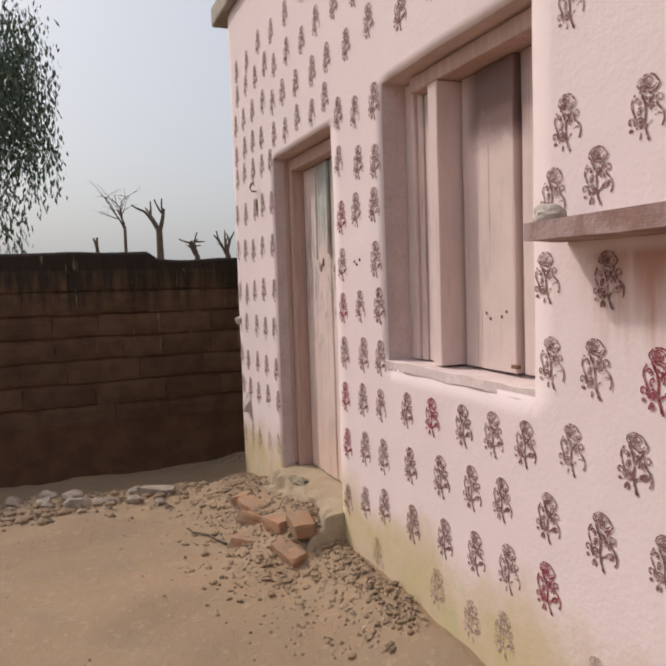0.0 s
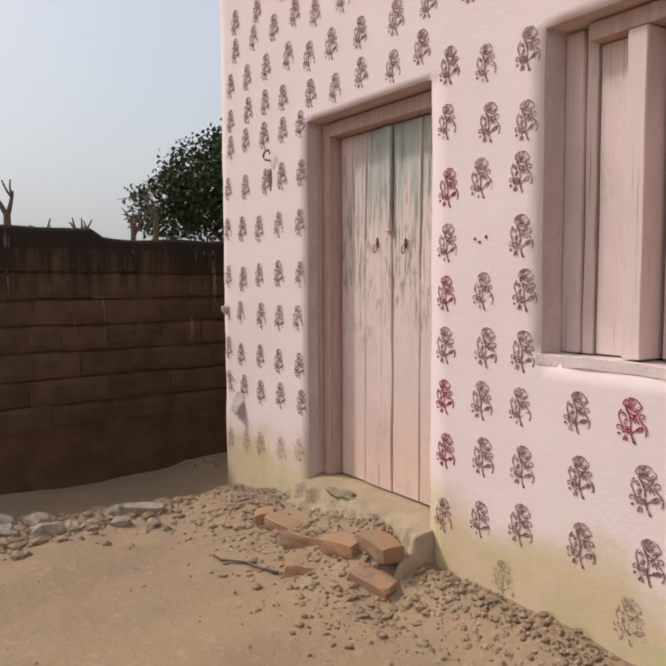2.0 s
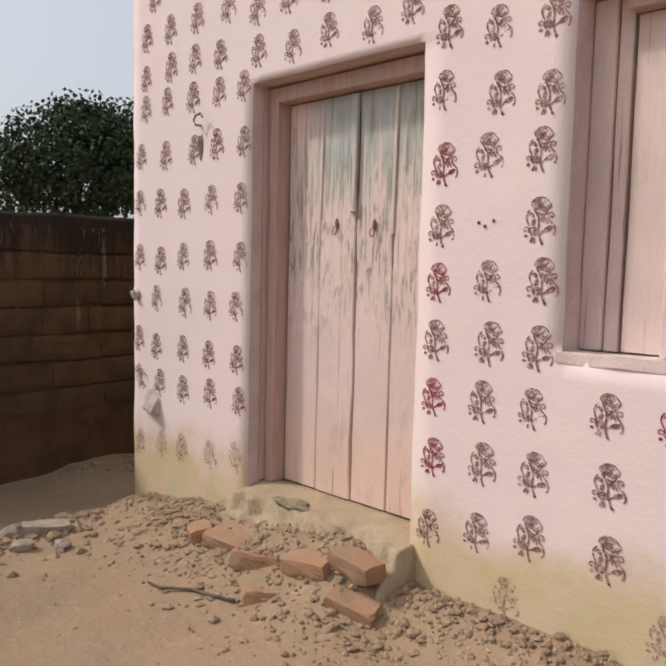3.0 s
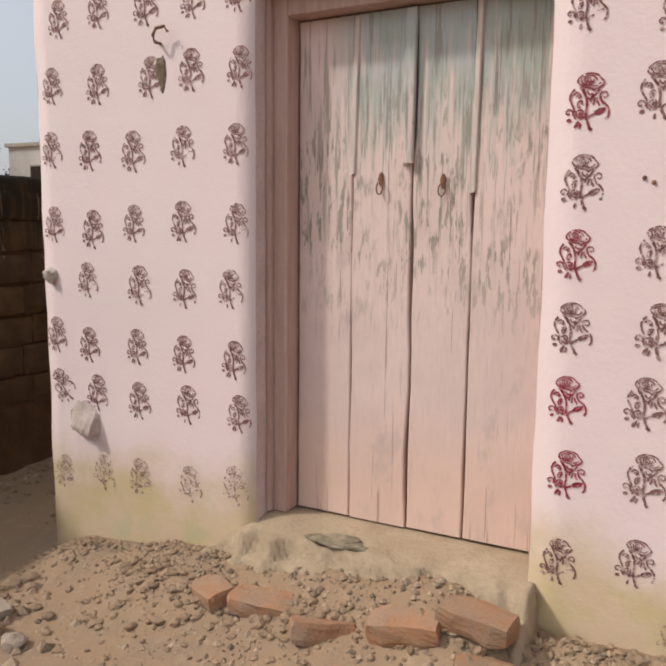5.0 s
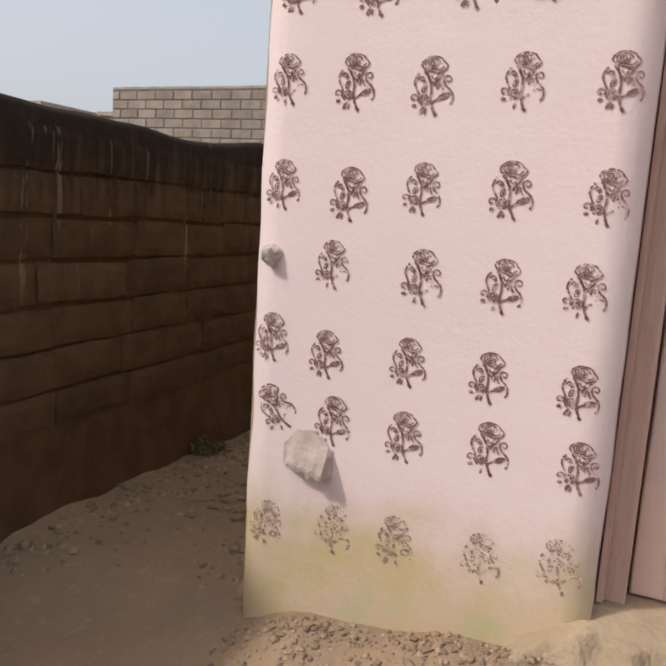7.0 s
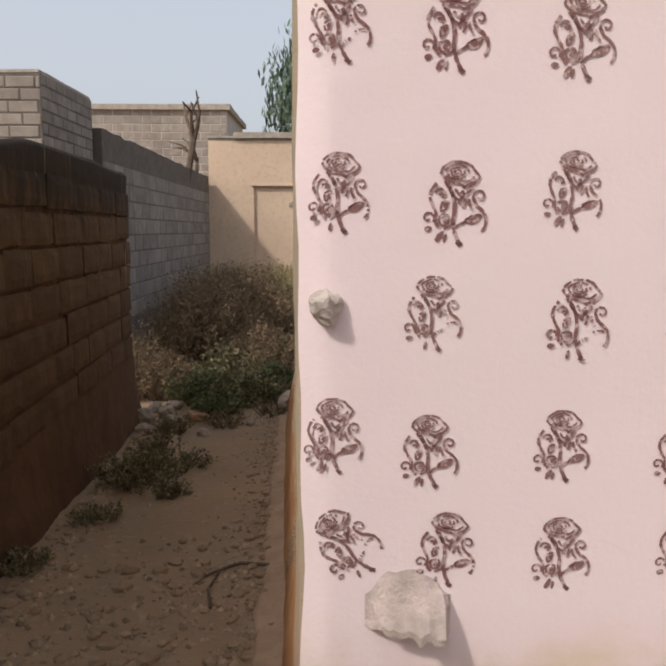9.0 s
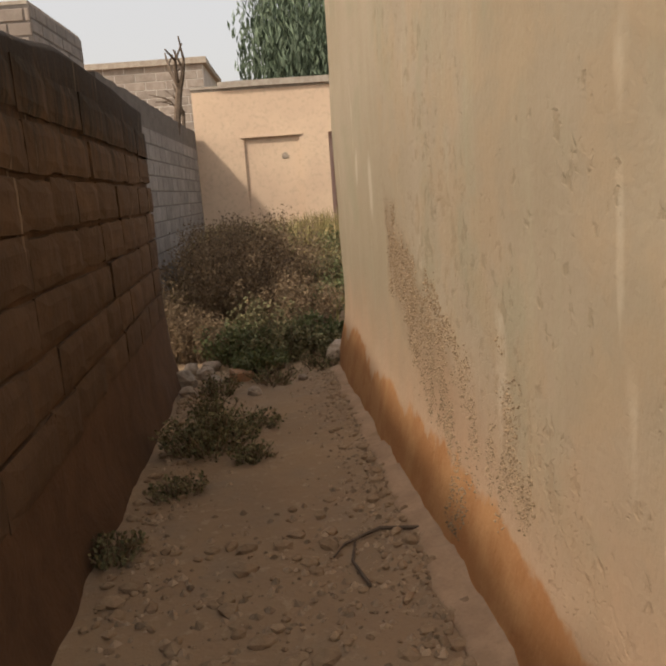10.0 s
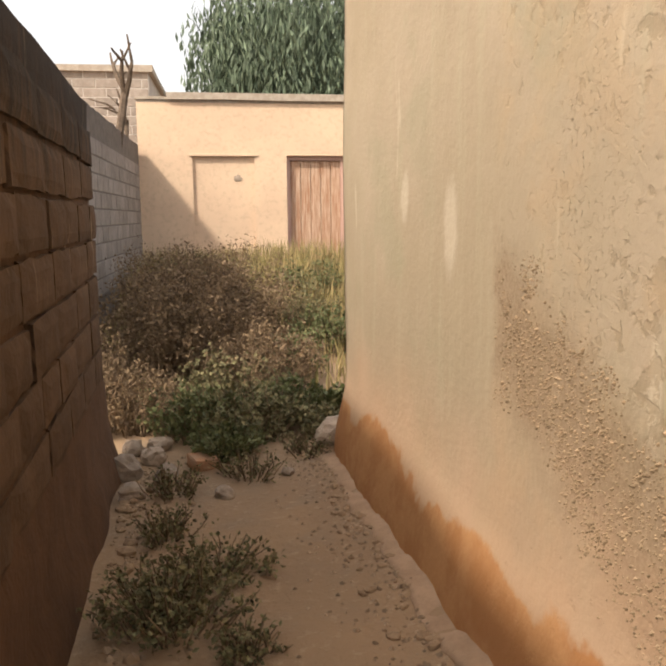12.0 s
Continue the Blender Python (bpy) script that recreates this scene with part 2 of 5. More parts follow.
ADOBE = adobe_material("brown_adobe_block", (0.118, 0.071, 0.042), (0.019, 0.017, 0.015))
MUD = adobe_material("dark_mud_mortar", (0.115, 0.062, 0.034), (0.018, 0.016, 0.014))
GREY_BRICK = plain("grey_brick", (0.215, 0.195, 0.18), (0.28, 0.25, 0.23), 7, 0.5, vary=0.15, island=True)
GREY_JOINT = plain("grey_mortar", (0.12, 0.105, 0.095), (0.16, 0.14, 0.125), 9, 0.5)
WHITE_BRICK = plain("whitewashed_brick", (0.33, 0.285, 0.245), (0.25, 0.21, 0.18), 6, 0.4, vary=0.12, island=True)
CREAM = plain("cream_house_plaster", (0.66, 0.50, 0.36), (0.61, 0.455, 0.33), 1.5, 0.25)
COPING = plain("grey_coping", (0.42, 0.37, 0.31), (0.33, 0.28, 0.23), 8, 0.5)
OLD_WOOD = plain("old_brown_wood", (0.36, 0.20, 0.125), (0.54, 0.40, 0.30), 10, 0.4, 0.8, (5, 5, 0.3))
BARK = plain("grey_brown_bark", (0.10, 0.075, 0.055), (0.16, 0.12, 0.09), 12, 0.6, 0.9)
BRICK = plain("orange_fired_brick", (0.38, 0.205, 0.115), (0.33, 0.225, 0.15), 12, 0.8, vary=0.15)
STONE = plain("pale_field_stone", (0.38, 0.31, 0.25), (0.27, 0.215, 0.165), 14, 0.7, vary=0.2)
GRIT = plain("loose_grit", (0.34, 0.25, 0.17), (0.28, 0.205, 0.14), 30, 0.4, vary=0.4, island=True)
CRUMB = plain("tan_crumbs", (0.28, 0.20, 0.125), (0.21, 0.148, 0.09), 18, 0.4, vary=0.25, island=True)
CLOD = plain("earth_clod", (0.33, 0.235, 0.15), (0.27, 0.185, 0.118), 22, 0.7, vary=0.16, island=True)
LEAF = plain("green_leaf", (0.085, 0.108, 0.042), (0.15, 0.155, 0.07), 20, 0.0, 0.6, vary=0.35, island=True)
GREY_LEAF = plain("grey_green_leaf", (0.085, 0.125, 0.085), (0.13, 0.17, 0.11), 20, 0.0, 0.6, vary=0.4, island=True)
DARK_LEAF = plain("dark_tree_leaf", (0.028, 0.045, 0.02), (0.05, 0.075, 0.03), 8, 0.0, 0.6, vary=0.4, island=True)
DRY = plain("dry_brown_weed", (0.15, 0.105, 0.07), (0.24, 0.17, 0.10), 15, 0.0, 0.9, vary=0.4, island=True)
DUSTY = plain("dusty_olive_leaf", (0.12, 0.12, 0.06), (0.20, 0.17, 0.09), 20, 0.0, 0.8, vary=0.5, island=True)
STRAW = plain("straw_grass", (0.36, 0.27, 0.14), (0.22, 0.20, 0.08), 6, 0.0, 0.9, vary=0.4, island=True)


# ---- building helpers ----
def mesh_of(name, bm, material, smooth=False):
    me = bpy.data.meshes.new(name)
    bm.normal_update()
    bm.to_mesh(me)
    bm.free()
    for m in material if isinstance(material, (list, tuple)) else [material]:
        me.materials.append(m)
    if smooth:
        for p in me.polygons:
            p.use_smooth = True
    return me


def part(name, bm, material, parent=None, label="", smooth=False):
    ob = new(name, mesh_of(name, bm, material, smooth))
    if parent:
        ob.parent = parent
    return tagged(ob, label)


def base(name, label, category, at=(0, 0, 0), group="", kind=""):
    ob = new(name)
    ob.location = at
    return tagged(ob, label, category, group, kind)


def add_box(bm, x0, x1, y0, y1, z0, z1, bevel=0.0, m=None):
    r = bmesh.ops.create_cube(bm, size=1, matrix=Matrix.LocRotScale(((x0 + x1) / 2, (y0 + y1) / 2, (z0 + z1) / 2), None, (x1 - x0, y1 - y0, z1 - z0)))
    if m:
        bmesh.ops.transform(bm, matrix=m, verts=r["verts"])
    if bevel:
        edges = list({e for v in r["verts"] for e in v.link_edges})
        bmesh.ops.bevel(bm, geom=edges, offset=bevel, segments=2, affect="EDGES", profile=0.6)


def boxed(*a, **k):
    bm = bmesh.new()
    add_box(bm, *a, **k)
    return bm


def rough_box(x0, x1, y0, y1, z0, z1, cuts, amp, seed, freq=3.0):
    """A box with subdivided, uneven faces."""
    bm = boxed(x0, x1, y0, y1, z0, z1)
    bmesh.ops.subdivide_edges(bm, edges=bm.edges[:], cuts=cuts, use_grid_fill=True)
    off = Vector((seed * 7.3, seed * 3.1, seed * 1.7))
    for v in bm.verts:
        v.co += noise.noise_vector(v.co * freq + off) * amp
    return bm


def lump(size, seed, squash=(1, 1, 0.7), level=2, amp=0.35):
    bm = bmesh.new()
    bmesh.ops.create_icosphere(bm, subdivisions=level, radius=size)
    off = Vector((seed * 5.1, seed * 2.3, seed * 9.7))
    for v in bm.verts:
        n = noise.noise(v.co / size * 0.9 + off) + 0.5 * noise.noise(v.co / size * 2.3 + off)
        v.co *= 1 + amp * n
        v.co = Vector([c * s for c, s in zip(v.co, squash)])
    return bm


def tube(bm, points, radii, sides=6):
    """A bent, tapered rod through points."""
    rings = []
    for i, p in enumerate(points):
        p = Vector(p)
        d = (Vector(points[min(i + 1, len(points) - 1)]) - Vector(points[max(i - 1, 0)])).normalized()
        a = d.orthogonal().normalized()
        b = d.cross(a)
        rings.append([bm.verts.new(p + (a * math.cos(2 * math.pi * j / sides) + b * math.sin(2 * math.pi * j / sides)) * radii[i]) for j in range(sides)])
    for r, s in zip(rings, rings[1:]):
        for j in range(sides):
            bm.faces.new((r[j], r[(j + 1) % sides], s[(j + 1) % sides], s[j]))
    bm.faces.new(rings[0][::-1])
    bm.faces.new(rings[-1])


def leaves_mesh(name, material, places, length, width, droop, seed):
    """Many small folded leaves, joined into one mesh."""
    rng = random.Random(seed)
    vs, fs = [], []
    for p in places:
        d = Vector((rng.gauss(0, 1), rng.gauss(0, 1), rng.gauss(0, 1)))
        d = (d.normalized() * (1 - abs(droop)) + Vector((0, 0, -droop)) + Vector((rng.gauss(0, .2), rng.gauss(0, .2), 0))).normalized()
        s = d.cross(Vector((rng.gauss(0, 1), rng.gauss(0, 1), rng.gauss(0, 1)))).normalized()
        l, w = length * rng.uniform(.6, 1.4), width * rng.uniform(.6, 1.3)
        n = len(vs)
        p = Vector(p)
        up = d.cross(s) * w * .35
        vs += [p, p + d * l * .5 + s * w + up, p + d * l, p + d * l * .5 - s * w + up]
        fs += [(n, n + 1, n + 2), (n, n + 2, n + 3)]
    me = bpy.data.meshes.new(name)
    me.from_pydata([tuple(v) for v in vs], [], fs)
    me.materials.append(material)
    return me


def smooth(a, lo, hi):
    t = max(0.0, min(1.0, (a - lo) / (hi - lo)))
    return t * t * (3 - 2 * t)


# ---- ground: one sheet out to the horizon ----
def ground_z(x, y):
    front = -0.21 + (0.19 + 0.02 * noise.noise((x * 1.3, y * 1.3, 0))) * smooth(x + 0.25 * noise.noise((y * 1.1, 3, x * .5)), -0.45, 0.28)
    front += 0.10 * smooth(y, -0.32, 0.0) * smooth(x, 0.9, 2.2) + 0.05 * smooth(y, -0.4, 0) * smooth(x, -.05, .2)
    front += 0.12 * smooth(y, -0.62, -0.15) * smooth(x, 0.3, 0.95) * (1 - smooth(x, 1.85, 2.2))
    lane = -0.10 - 0.045 * min(y, 4.6) + 0.34 * smooth(y, 6.0, 13.0)
    lane += 0.05 * smooth(x, -0.5, -0.15) - 0.03 * smooth(-x, 0.4, 1.0)
    z = front + (lane - front) * smooth(y, -0.15, 0.45)
    near = smooth(10 - abs(x), 0, 5) * smooth(20 - abs(y - 4), 0, 5)
    z += near * (0.024 * noise.noise((x * 3.1, y * 3.1, 1)) + 0.013 * noise.noise((x * 8, y * 8, 2)))
    return z * near - 0.05 * (1 - near)


def spread(lo, hi, step, far):
    a = [-far, -160, -80, -45, -28, -18]
    a = [v for v in a if v < lo - 3] + list(np.arange(lo, hi + 1e-6, step))
    return [float(v) for v in a] + [v for v in (18, 28, 45, 80, 160, far) if v > hi + 3]


def build_ground():
    xs, ys = spread(-3.6, 6.6, 0.06, 900), spread(-4.2, 15.0, 0.09, 900)
    vs = [(x, y, ground_z(x, y)) for y in ys for x in xs]
    w = len(xs)
    fs = [(j * w + i, j * w + i + 1, (j + 1) * w + i + 1, (j + 1) * w + i) for j in range(len(ys) - 1) for i in range(w - 1)]
    me = bpy.data.meshes.new("ground")
    me.from_pydata(vs, [], fs)
    me.materials.append(EARTH)
    for p in me.polygons:
        p.use_smooth = True
    return tagged(new("ground", me), "dry trodden sandy earth with grit and dips", "ground", kind="structure")


build_ground()


# ---- the pink house ----
DOOR = (1.06, 2.07, 0.12, 2.142)
WINDOW = (2.672, 3.69, 1.03, 2.18)


def wall_y(x, z):
    return 0.005 * noise.noise((x * 1.7, 0, z * 1.7)) + 0.0006 * noise.noise((x * 7, 4, z * 7))


def build_wall_front():
    def lines(lo, hi, step, keep):
        a = [lo + i * (hi - lo) / round((hi - lo) / step) for i in range(round((hi - lo) / step) + 1)]
        return sorted([v for v in a if all(abs(v - k) > step * 0.45 for k in keep)] + list(keep))

    xs = lines(-0.015, 6.6, 0.07, DOOR[:2] + WINDOW[:2])
    zs = lines(-0.45, 3.35, 0.07, DOOR[2:] + WINDOW[2:])
    bm = bmesh.new()

    def hole(x, z):
        return any(o[0] < x < o[1] and o[2] < z < o[3] for o in (DOOR, WINDOW))

    def wob(x, z):
        for o in (DOOR, WINDOW):
            if o[0] - .01 < x < o[1] + .01 and o[2] - .01 < z < o[3] + .01:
                return (x + 0.006 * noise.noise((z * 4, x, 0)), wall_y(x, z), z + 0.004 * noise.noise((x * 4, z, 0)))
        if x < 0:
            return (x + 0.014 * noise.noise((0, 3, z * 4)) + .02 * (1.2 - z) / 3, wall_y(x, z) + 0.006, z)
        return (x, wall_y(x, z), z)

    v = [[bm.verts.new(wob(x, z)) for x in xs] for z in zs]
    faces = [bm.faces.new((v[j][i], v[j][i + 1], v[j + 1][i + 1], v[j + 1][i])) for j in range(len(zs) - 1) for i in range(len(xs) - 1)
             if not hole((xs[i] + xs[i + 1]) / 2, (zs[j] + zs[j + 1]) / 2)]
    bmesh.ops.delete(bm, geom=[q for q in bm.verts if not q.link_faces], context="VERTS")
    for f in faces:
        f.smooth = True
    rim = [e for e in bm.edges if len(e.link_faces) == 1]
    r = bmesh.ops.extrude_edge_only(bm, edges=rim)
    for q in r["geom"]:
        if isinstance(q, bmesh.types.BMVert):
            q.co.y = 0.30
        if isinstance(q, bmesh.types.BMFace):
            c = q.calc_center_median()
            q.material_index = 1 if -0.0 < c.z < 3.2 and 0.1 < c.x < 6.4 else 0
    back = bmesh.ops.create_grid(bm, x_segments=1, y_segments=1, size=0.5)
    bmesh.ops.transform(bm, matrix=Matrix.Translation((4.9, 0.30, 1.5)) @ Matrix.Diagonal((2.2, 1, 3.6, 1)) @ Matrix.Rotation(radians(90), 4, "X"), verts=back["verts"])
    bmesh.ops.recalc_face_normals(bm, faces=bm.faces[:])
    return tagged(part("wall_front", bm, [PINK, REVEAL]), "pink limewashed plaster wall stamped with roses", "wall", kind="structure")


wall_front = build_wall_front()


def side_x(y, z):
    x = -0.02 - 0.045 * y + 0.012 * noise.noise((0, y * 1.1, z * 1.1)) + 0.005 * noise.noise((3, y * 4, z * 4))
    x -= 0.075 * (1 - smooth(z + 0.06 * noise.noise((9, y * 1.6, 0)), -0.25, 0.22)) * smooth(y, 0.0, 0.6)
    return x + 0.02 * (1.2 - z) / 3 * (1 - smooth(y, 0, .3))


def build_wall_side():
    ys = [0.012 + i * 4.79 / 80 for i in range(81)]
    zs = [-0.5 + i * 3.85 / 64 for i in range(65)]
    bm = bmesh.new()
    v = [[bm.verts.new((side_x(y, z), y, z)) for y in ys] for z in zs]
    for j in range(64):
        for i in range(80):
            bm.faces.new((v[j][i], v[j + 1][i], v[j + 1][i + 1], v[j][i + 1])).smooth = True
    rim = [e for e in bm.edges if len(e.link_faces) == 1]
    r = bmesh.ops.extrude_edge_only(bm, edges=rim)
    for q in r["geom"]:
        if isinstance(q, bmesh.types.BMVert):
            q.co.x = 0.2
    bmesh.ops.recalc_face_normals(bm, faces=bm.faces[:])
    return tagged(part("wall_side", bm, OCHRE), "bare ochre mud plaster wall with crumbling orange foot", "wall", kind="structure")


wall_side = build_wall_side()


def wall_skirt():
    """A low pale ledge of washed-down plaster along the foot of the side wall."""
    bm = bmesh.new()
    n = 120
    rows = []
    for i in range(n + 1):
        y = 0.12 + 4.66 * i / n
        x = side_x(y, -0.2)
        w = 0.075 + 0.035 * noise.noise((y * 3, 0, 0)) + 0.03 * noise.noise((y * 13, 1, 0))
        g = ground_z(x - w, y)
        h = 0.022 + 0.014 * noise.noise((y * 5, 2, 0)) + 0.012 * noise.noise((y * 17, 3, 0))
        rows.append([bm.verts.new(p) for p in ((x + .03, y, g + h + .012), (x - w * .35, y, g + h), (x - w * .75, y, g + h * .75), (x - w * .97, y, g + h * .2), (x - w * 1.1, y, g - .06), (x + .03, y, g - .06))])
    for a, b in zip(rows, rows[1:]):
        for j in range(5):
            bm.faces.new((a[j], a[j + 1], b[j + 1], b[j])).smooth = j < 3
    bm.faces.new(rows[0])
    bm.faces.new(rows[-1][::-1])
    bmesh.ops.recalc_face_normals(bm, faces=bm.faces[:])
    part("skirt", bm, plain("washed_pinkish_earth", (0.42, 0.29, 0.195), (0.33, 0.225, 0.15), 9, 0.7, 0.95), wall_side, "pale washed-down plaster ledge")


wall_skirt()
tagged(part("wall_back", boxed(0.204, 6.6, 4.5, 4.79, -0.4, 3.35), OCHRE), "ochre plaster rear wall of the house", "wall", kind="structure")
tagged(part("wall_east", boxed(6.604, 6.85, 0.0, 4.79, -0.4, 3.35), OCHRE), "ochre plaster end wall of the house", "wall", kind="structure")
tagged(part("roof", boxed(-0.3, 6.9, -0.06, 4.85, 3.354, 3.5, bevel=0.02), COPING), "flat mud roof slab", "roof", kind="structure")


# ---- rose stamps on the pink wall ----
def rose_mesh(name, material, seed, worn):
    """One block-printed rose: head, curls, stem and leaves as flat paint strokes. Height 1, later scaled."""
    rng = random.Random(seed)
    bm = bmesh.new()

    def stroke(pts, w):
        # smooth the few guide points, then lay a ribbon of paint along them
        fine = []
        for i in range(len(pts) - 1):
            p0, p1, p2, p3 = pts[max(i - 1, 0)], pts[i], pts[i + 1], pts[min(i + 2, len(pts) - 1)]
            for s in range(4):
                t = s / 4
                fine.append([0.5 * (2 * b + (c - a) * t + (2 * a - 5 * b + 4 * c - d) * t * t + (3 * b - a - 3 * c + d) * t ** 3) for a, b, c, d in zip(p0, p1, p2, p3)])
        fine.append(pts[-1])
        prev = None
        for i, (u, v) in enumerate(fine):
            a, b = fine[max(i - 1, 0)], fine[min(i + 1, len(fine) - 1)]
            dx, dy = b[0] - a[0], b[1] - a[1]
            l = math.hypot(dx, dy) or 1
            k = w * (0.75 + 0.5 * rng.random()) / 2
            pair = (bm.verts.new((u - dy / l * k, 0, v + dx / l * k)), bm.verts.new((u + dy / l * k, 0, v - dx / l * k)))
            if prev and rng.random() > worn:
                bm.faces.new((prev[0], prev[1], pair[1], pair[0]))
            prev = pair

    def leaf(cx, cy, a, b, tilt):
        if rng.random() < worn * 1.5:
            return
        pts = []
        for i in range(8):
            t = 2 * math.pi * i / 8
            k = 1 + .15 * rng.uniform(-1, 1)
            u, v = a * math.cos(t) * k, b * math.sin(t) * k
            pts.append(bm.verts.new((cx + u * math.cos(tilt) - v * math.sin(tilt), 0, cy + u * math.sin(tilt) + v * math.cos(tilt))))
        bm.faces.new(pts)

    W = 0.032
    # head: a wavy outer petal, inner petals winding to the heart, and the two big lower petals
    stroke([(-.19, .86), (-.17, .92), (-.07, .985), (.05, .995), (.16, .965), (.22, .90), (.28, .845)], W * .95)
    for k, ph in ((1, 0), (.62, 1.2), (.28, 2.2)):
        stroke([(.01 + .135 * k * math.cos(t) * (1 + .1 * math.sin(3 * t + ph)), .875 + .082 * k * math.sin(t) * (1 + .1 * math.cos(4 * t + ph))) for t in [ph + 5.6 * i / 8 for i in range(9)]], W * .8)
    stroke([(-.20, .87), (-.14, .80), (-.03, .755), (.06, .735), (.11, .70)], W * 1.1)
    stroke([(.29, .84), (.24, .765), (.15, .73), (.09, .69)], W * 1.1)
    stroke([(-.13, .83), (-.05, .795), (.05, .80)], W * .8)
    stroke([(.06, .78), (.15, .775), (.22, .83)], W * .8)
    # calyx
    stroke([(-.14, .77), (-.08, .68), (-.02, .59), (.06, .545)], W * 1.2)
    stroke([(.20, .72), (.15, .64), (.08, .57), (.05, .50)], W * 1.2)
    stroke([(-.01, .69), (.04, .62), (.10, .66)], W)
    leaf(.09, .60, .05, .025, 1.0)
    # stem with its heavy foot
    stroke([(-.10, .74), (-.03, .60), (.0, .45), (-.01, .30), (.02, .16), (.09, .01)], W * 1.5)
    stroke([(.0, .27), (-.05, .23), (-.12, .20)], W * 1.0)
    stroke([(.05, .06), (.09, .02), (.11, .0)], W * 2.0)
    # stalk and leaf to one side
    stroke([(.01, .21), (.07, .26), (.13, .285)], W * 1.2)
    leaf(.225, .325, .115, .056, .3)
    stroke([(.13, .285), (.20, .36), (.30, .385), (.34, .36)], W * .8)
    # curl hanging over that leaf, and its tail
    stroke([(.30 + (.088 - .0078 * i) * math.cos(3.6 - .72 * i), .60 + (.088 - .0078 * i) * math.sin(3.6 - .72 * i)) for i in range(10)], W * .95)
    stroke([(.225, .575), (.26, .50), (.33, .44), (.385, .36), (.385, .25), (.345, .185)], W * 1.25)
    # long tendril on the other side, ending in a curl
    stroke([(-.235, .735), (-.29, .66), (-.31, .57), (-.27, .47), (-.225, .38), (-.22, .27), (-.17, .20)], W * 1.25)
    stroke([(-.32 + (.083 - .0075 * i) * math.cos(-.6 + .72 * i), .32 + (.083 - .0075 * i) * math.sin(-.6 + .72 * i)) for i in range(10)], W * .95)
    leaf(-.31, .19, .05, .035, .2)
    # small buds and leaflets between stem and tendril
    stroke([(-.25, .62), (-.20, .67), (-.14, .645), (-.12, .58)], W)
    stroke([(-.20, .60), (-.155, .615), (-.15, .56)], W * .9)
    stroke([(-.17, .50), (-.09, .53), (-.11, .44), (-.16, .41), (-.17, .49)], W * .9)
    leaf(-.12, .475, .03, .022, 1.0)
    stroke([(-.19, .33), (-.16, .25), (-.08, .25), (-.07, .35), (-.15, .36), (-.19, .33)], W * .95)
    leaf(-.11, .30, .04, .032, .6)
    stroke([(.13, .57), (.12, .50), (.10, .45)], W * 1.1)
    stroke([(.17, .57), (.18, .50), (.22, .43)], W * 1.1)
    # paired leaf at the foot
    leaf(-.165, .105, .085, .036, 1.0)
    leaf(-.10, .085, .06, .022, 1.35)
    return mesh_of(name, bm, material)


roses = [rose_mesh("rose_stamp", STAMP, s, w) for s, w in ((1, .0), (2, .02), (3, .05), (4, .01), (5, .09), (6, .03))]
roses_red = [rose_mesh("rose_stamp", STAMP_RED, s, w) for s, w in ((7, .0), (8, .05))]
roses_faint = [rose_mesh("rose_stamp", STAMP_FAINT, s, w) for s, w in ((9, .3), (10, .45))]
stamp_rng = random.Random(11)


def stamp(x, z, look_of=roses, turn=0):
    ob = new("rose_stamp", stamp_rng.choice(look_of))
    ob.parent = wall_front
    h = 0.148 * stamp_rng.uniform(.95, 1.06)
    ob.matrix_basis = Matrix.LocRotScale((x, wall_y(x, z) - 0.0022, z - h / 2), Euler((0, radians(turn + stamp_rng.gauss(0, 3)), 0)), (h * .98, 1, h))


# columns between the corner and the door, row by row from the top
LEFT = ((2.73, 0.2, 0.45, 0.7, 0.93), (2.53, 0.13, 0.36, 0.6, 0.86), (2.32, 0.123, 0.368, 0.586, 0.80), (2.145, 0.124, 0.337, 0.574, 0.791, 0.991),
        (1.88, 0.072, 0.32, 0.586, 0.782, 0.993), (1.625, 0.064, 0.268, 0.497, 0.734, 0.973), (1.338, 0.058, 0.271, 0.488, 0.737, 0.97),
        (1.098, 0.238, 0.51, 0.731, 0.95), (0.852, 0.05, 0.238, 0.492, 0.724, 0.959), (0.642, 0.268, 0.502, 0.745, 0.984))
for z, *row in LEFT:
    for x in row:
        stamp(x, z + stamp_rng.gauss(0, 0.008) + (0.025 if x < .1 and z < .9 else 0))
stamp(0.122, 0.672, roses[4:5], -32)
for x, z in ((0.052, 0.28), (0.29, 0.311), (0.5, 0.322), (0.754, 0.334), (0.97, 0.362)):
    stamp(x, z, roses_faint)
# three columns between door and window
for x, zs in ((2.165, (2.17, 1.95, 1.464, 1.044, 0.329)), (2.38, (2.13, 1.907, 1.702, 1.27, 1.053, 0.843, 0.622, 0.37)), (2.582, (2.13, 1.882, 1.703, 1.473, 1.276, 1.053, 0.847, 0.628, 0.408))):
    for z in zs:
        stamp(x + stamp_rng.gauss(0, 0.008), z)
for z in (1.686, 1.258, 0.83, 0.605):
    stamp(2.168 + stamp_rng.gauss(0, 0.01), z, roses_red)
# rows under the window
for z, rise, row in ((0.866, 0.02, (2.83, 3.047, 3.275, 3.46, 3.629)), (0.645, 0.05, (2.857, 3.106, 3.317, 3.504, 3.738)), (0.41, 0.08, (2.859, 3.114, 3.337, 3.539, 3.743))):
    for x in row:
        stamp(x, z + rise * (x - 2.83), roses_red if stamp_rng.random() < .25 else roses)
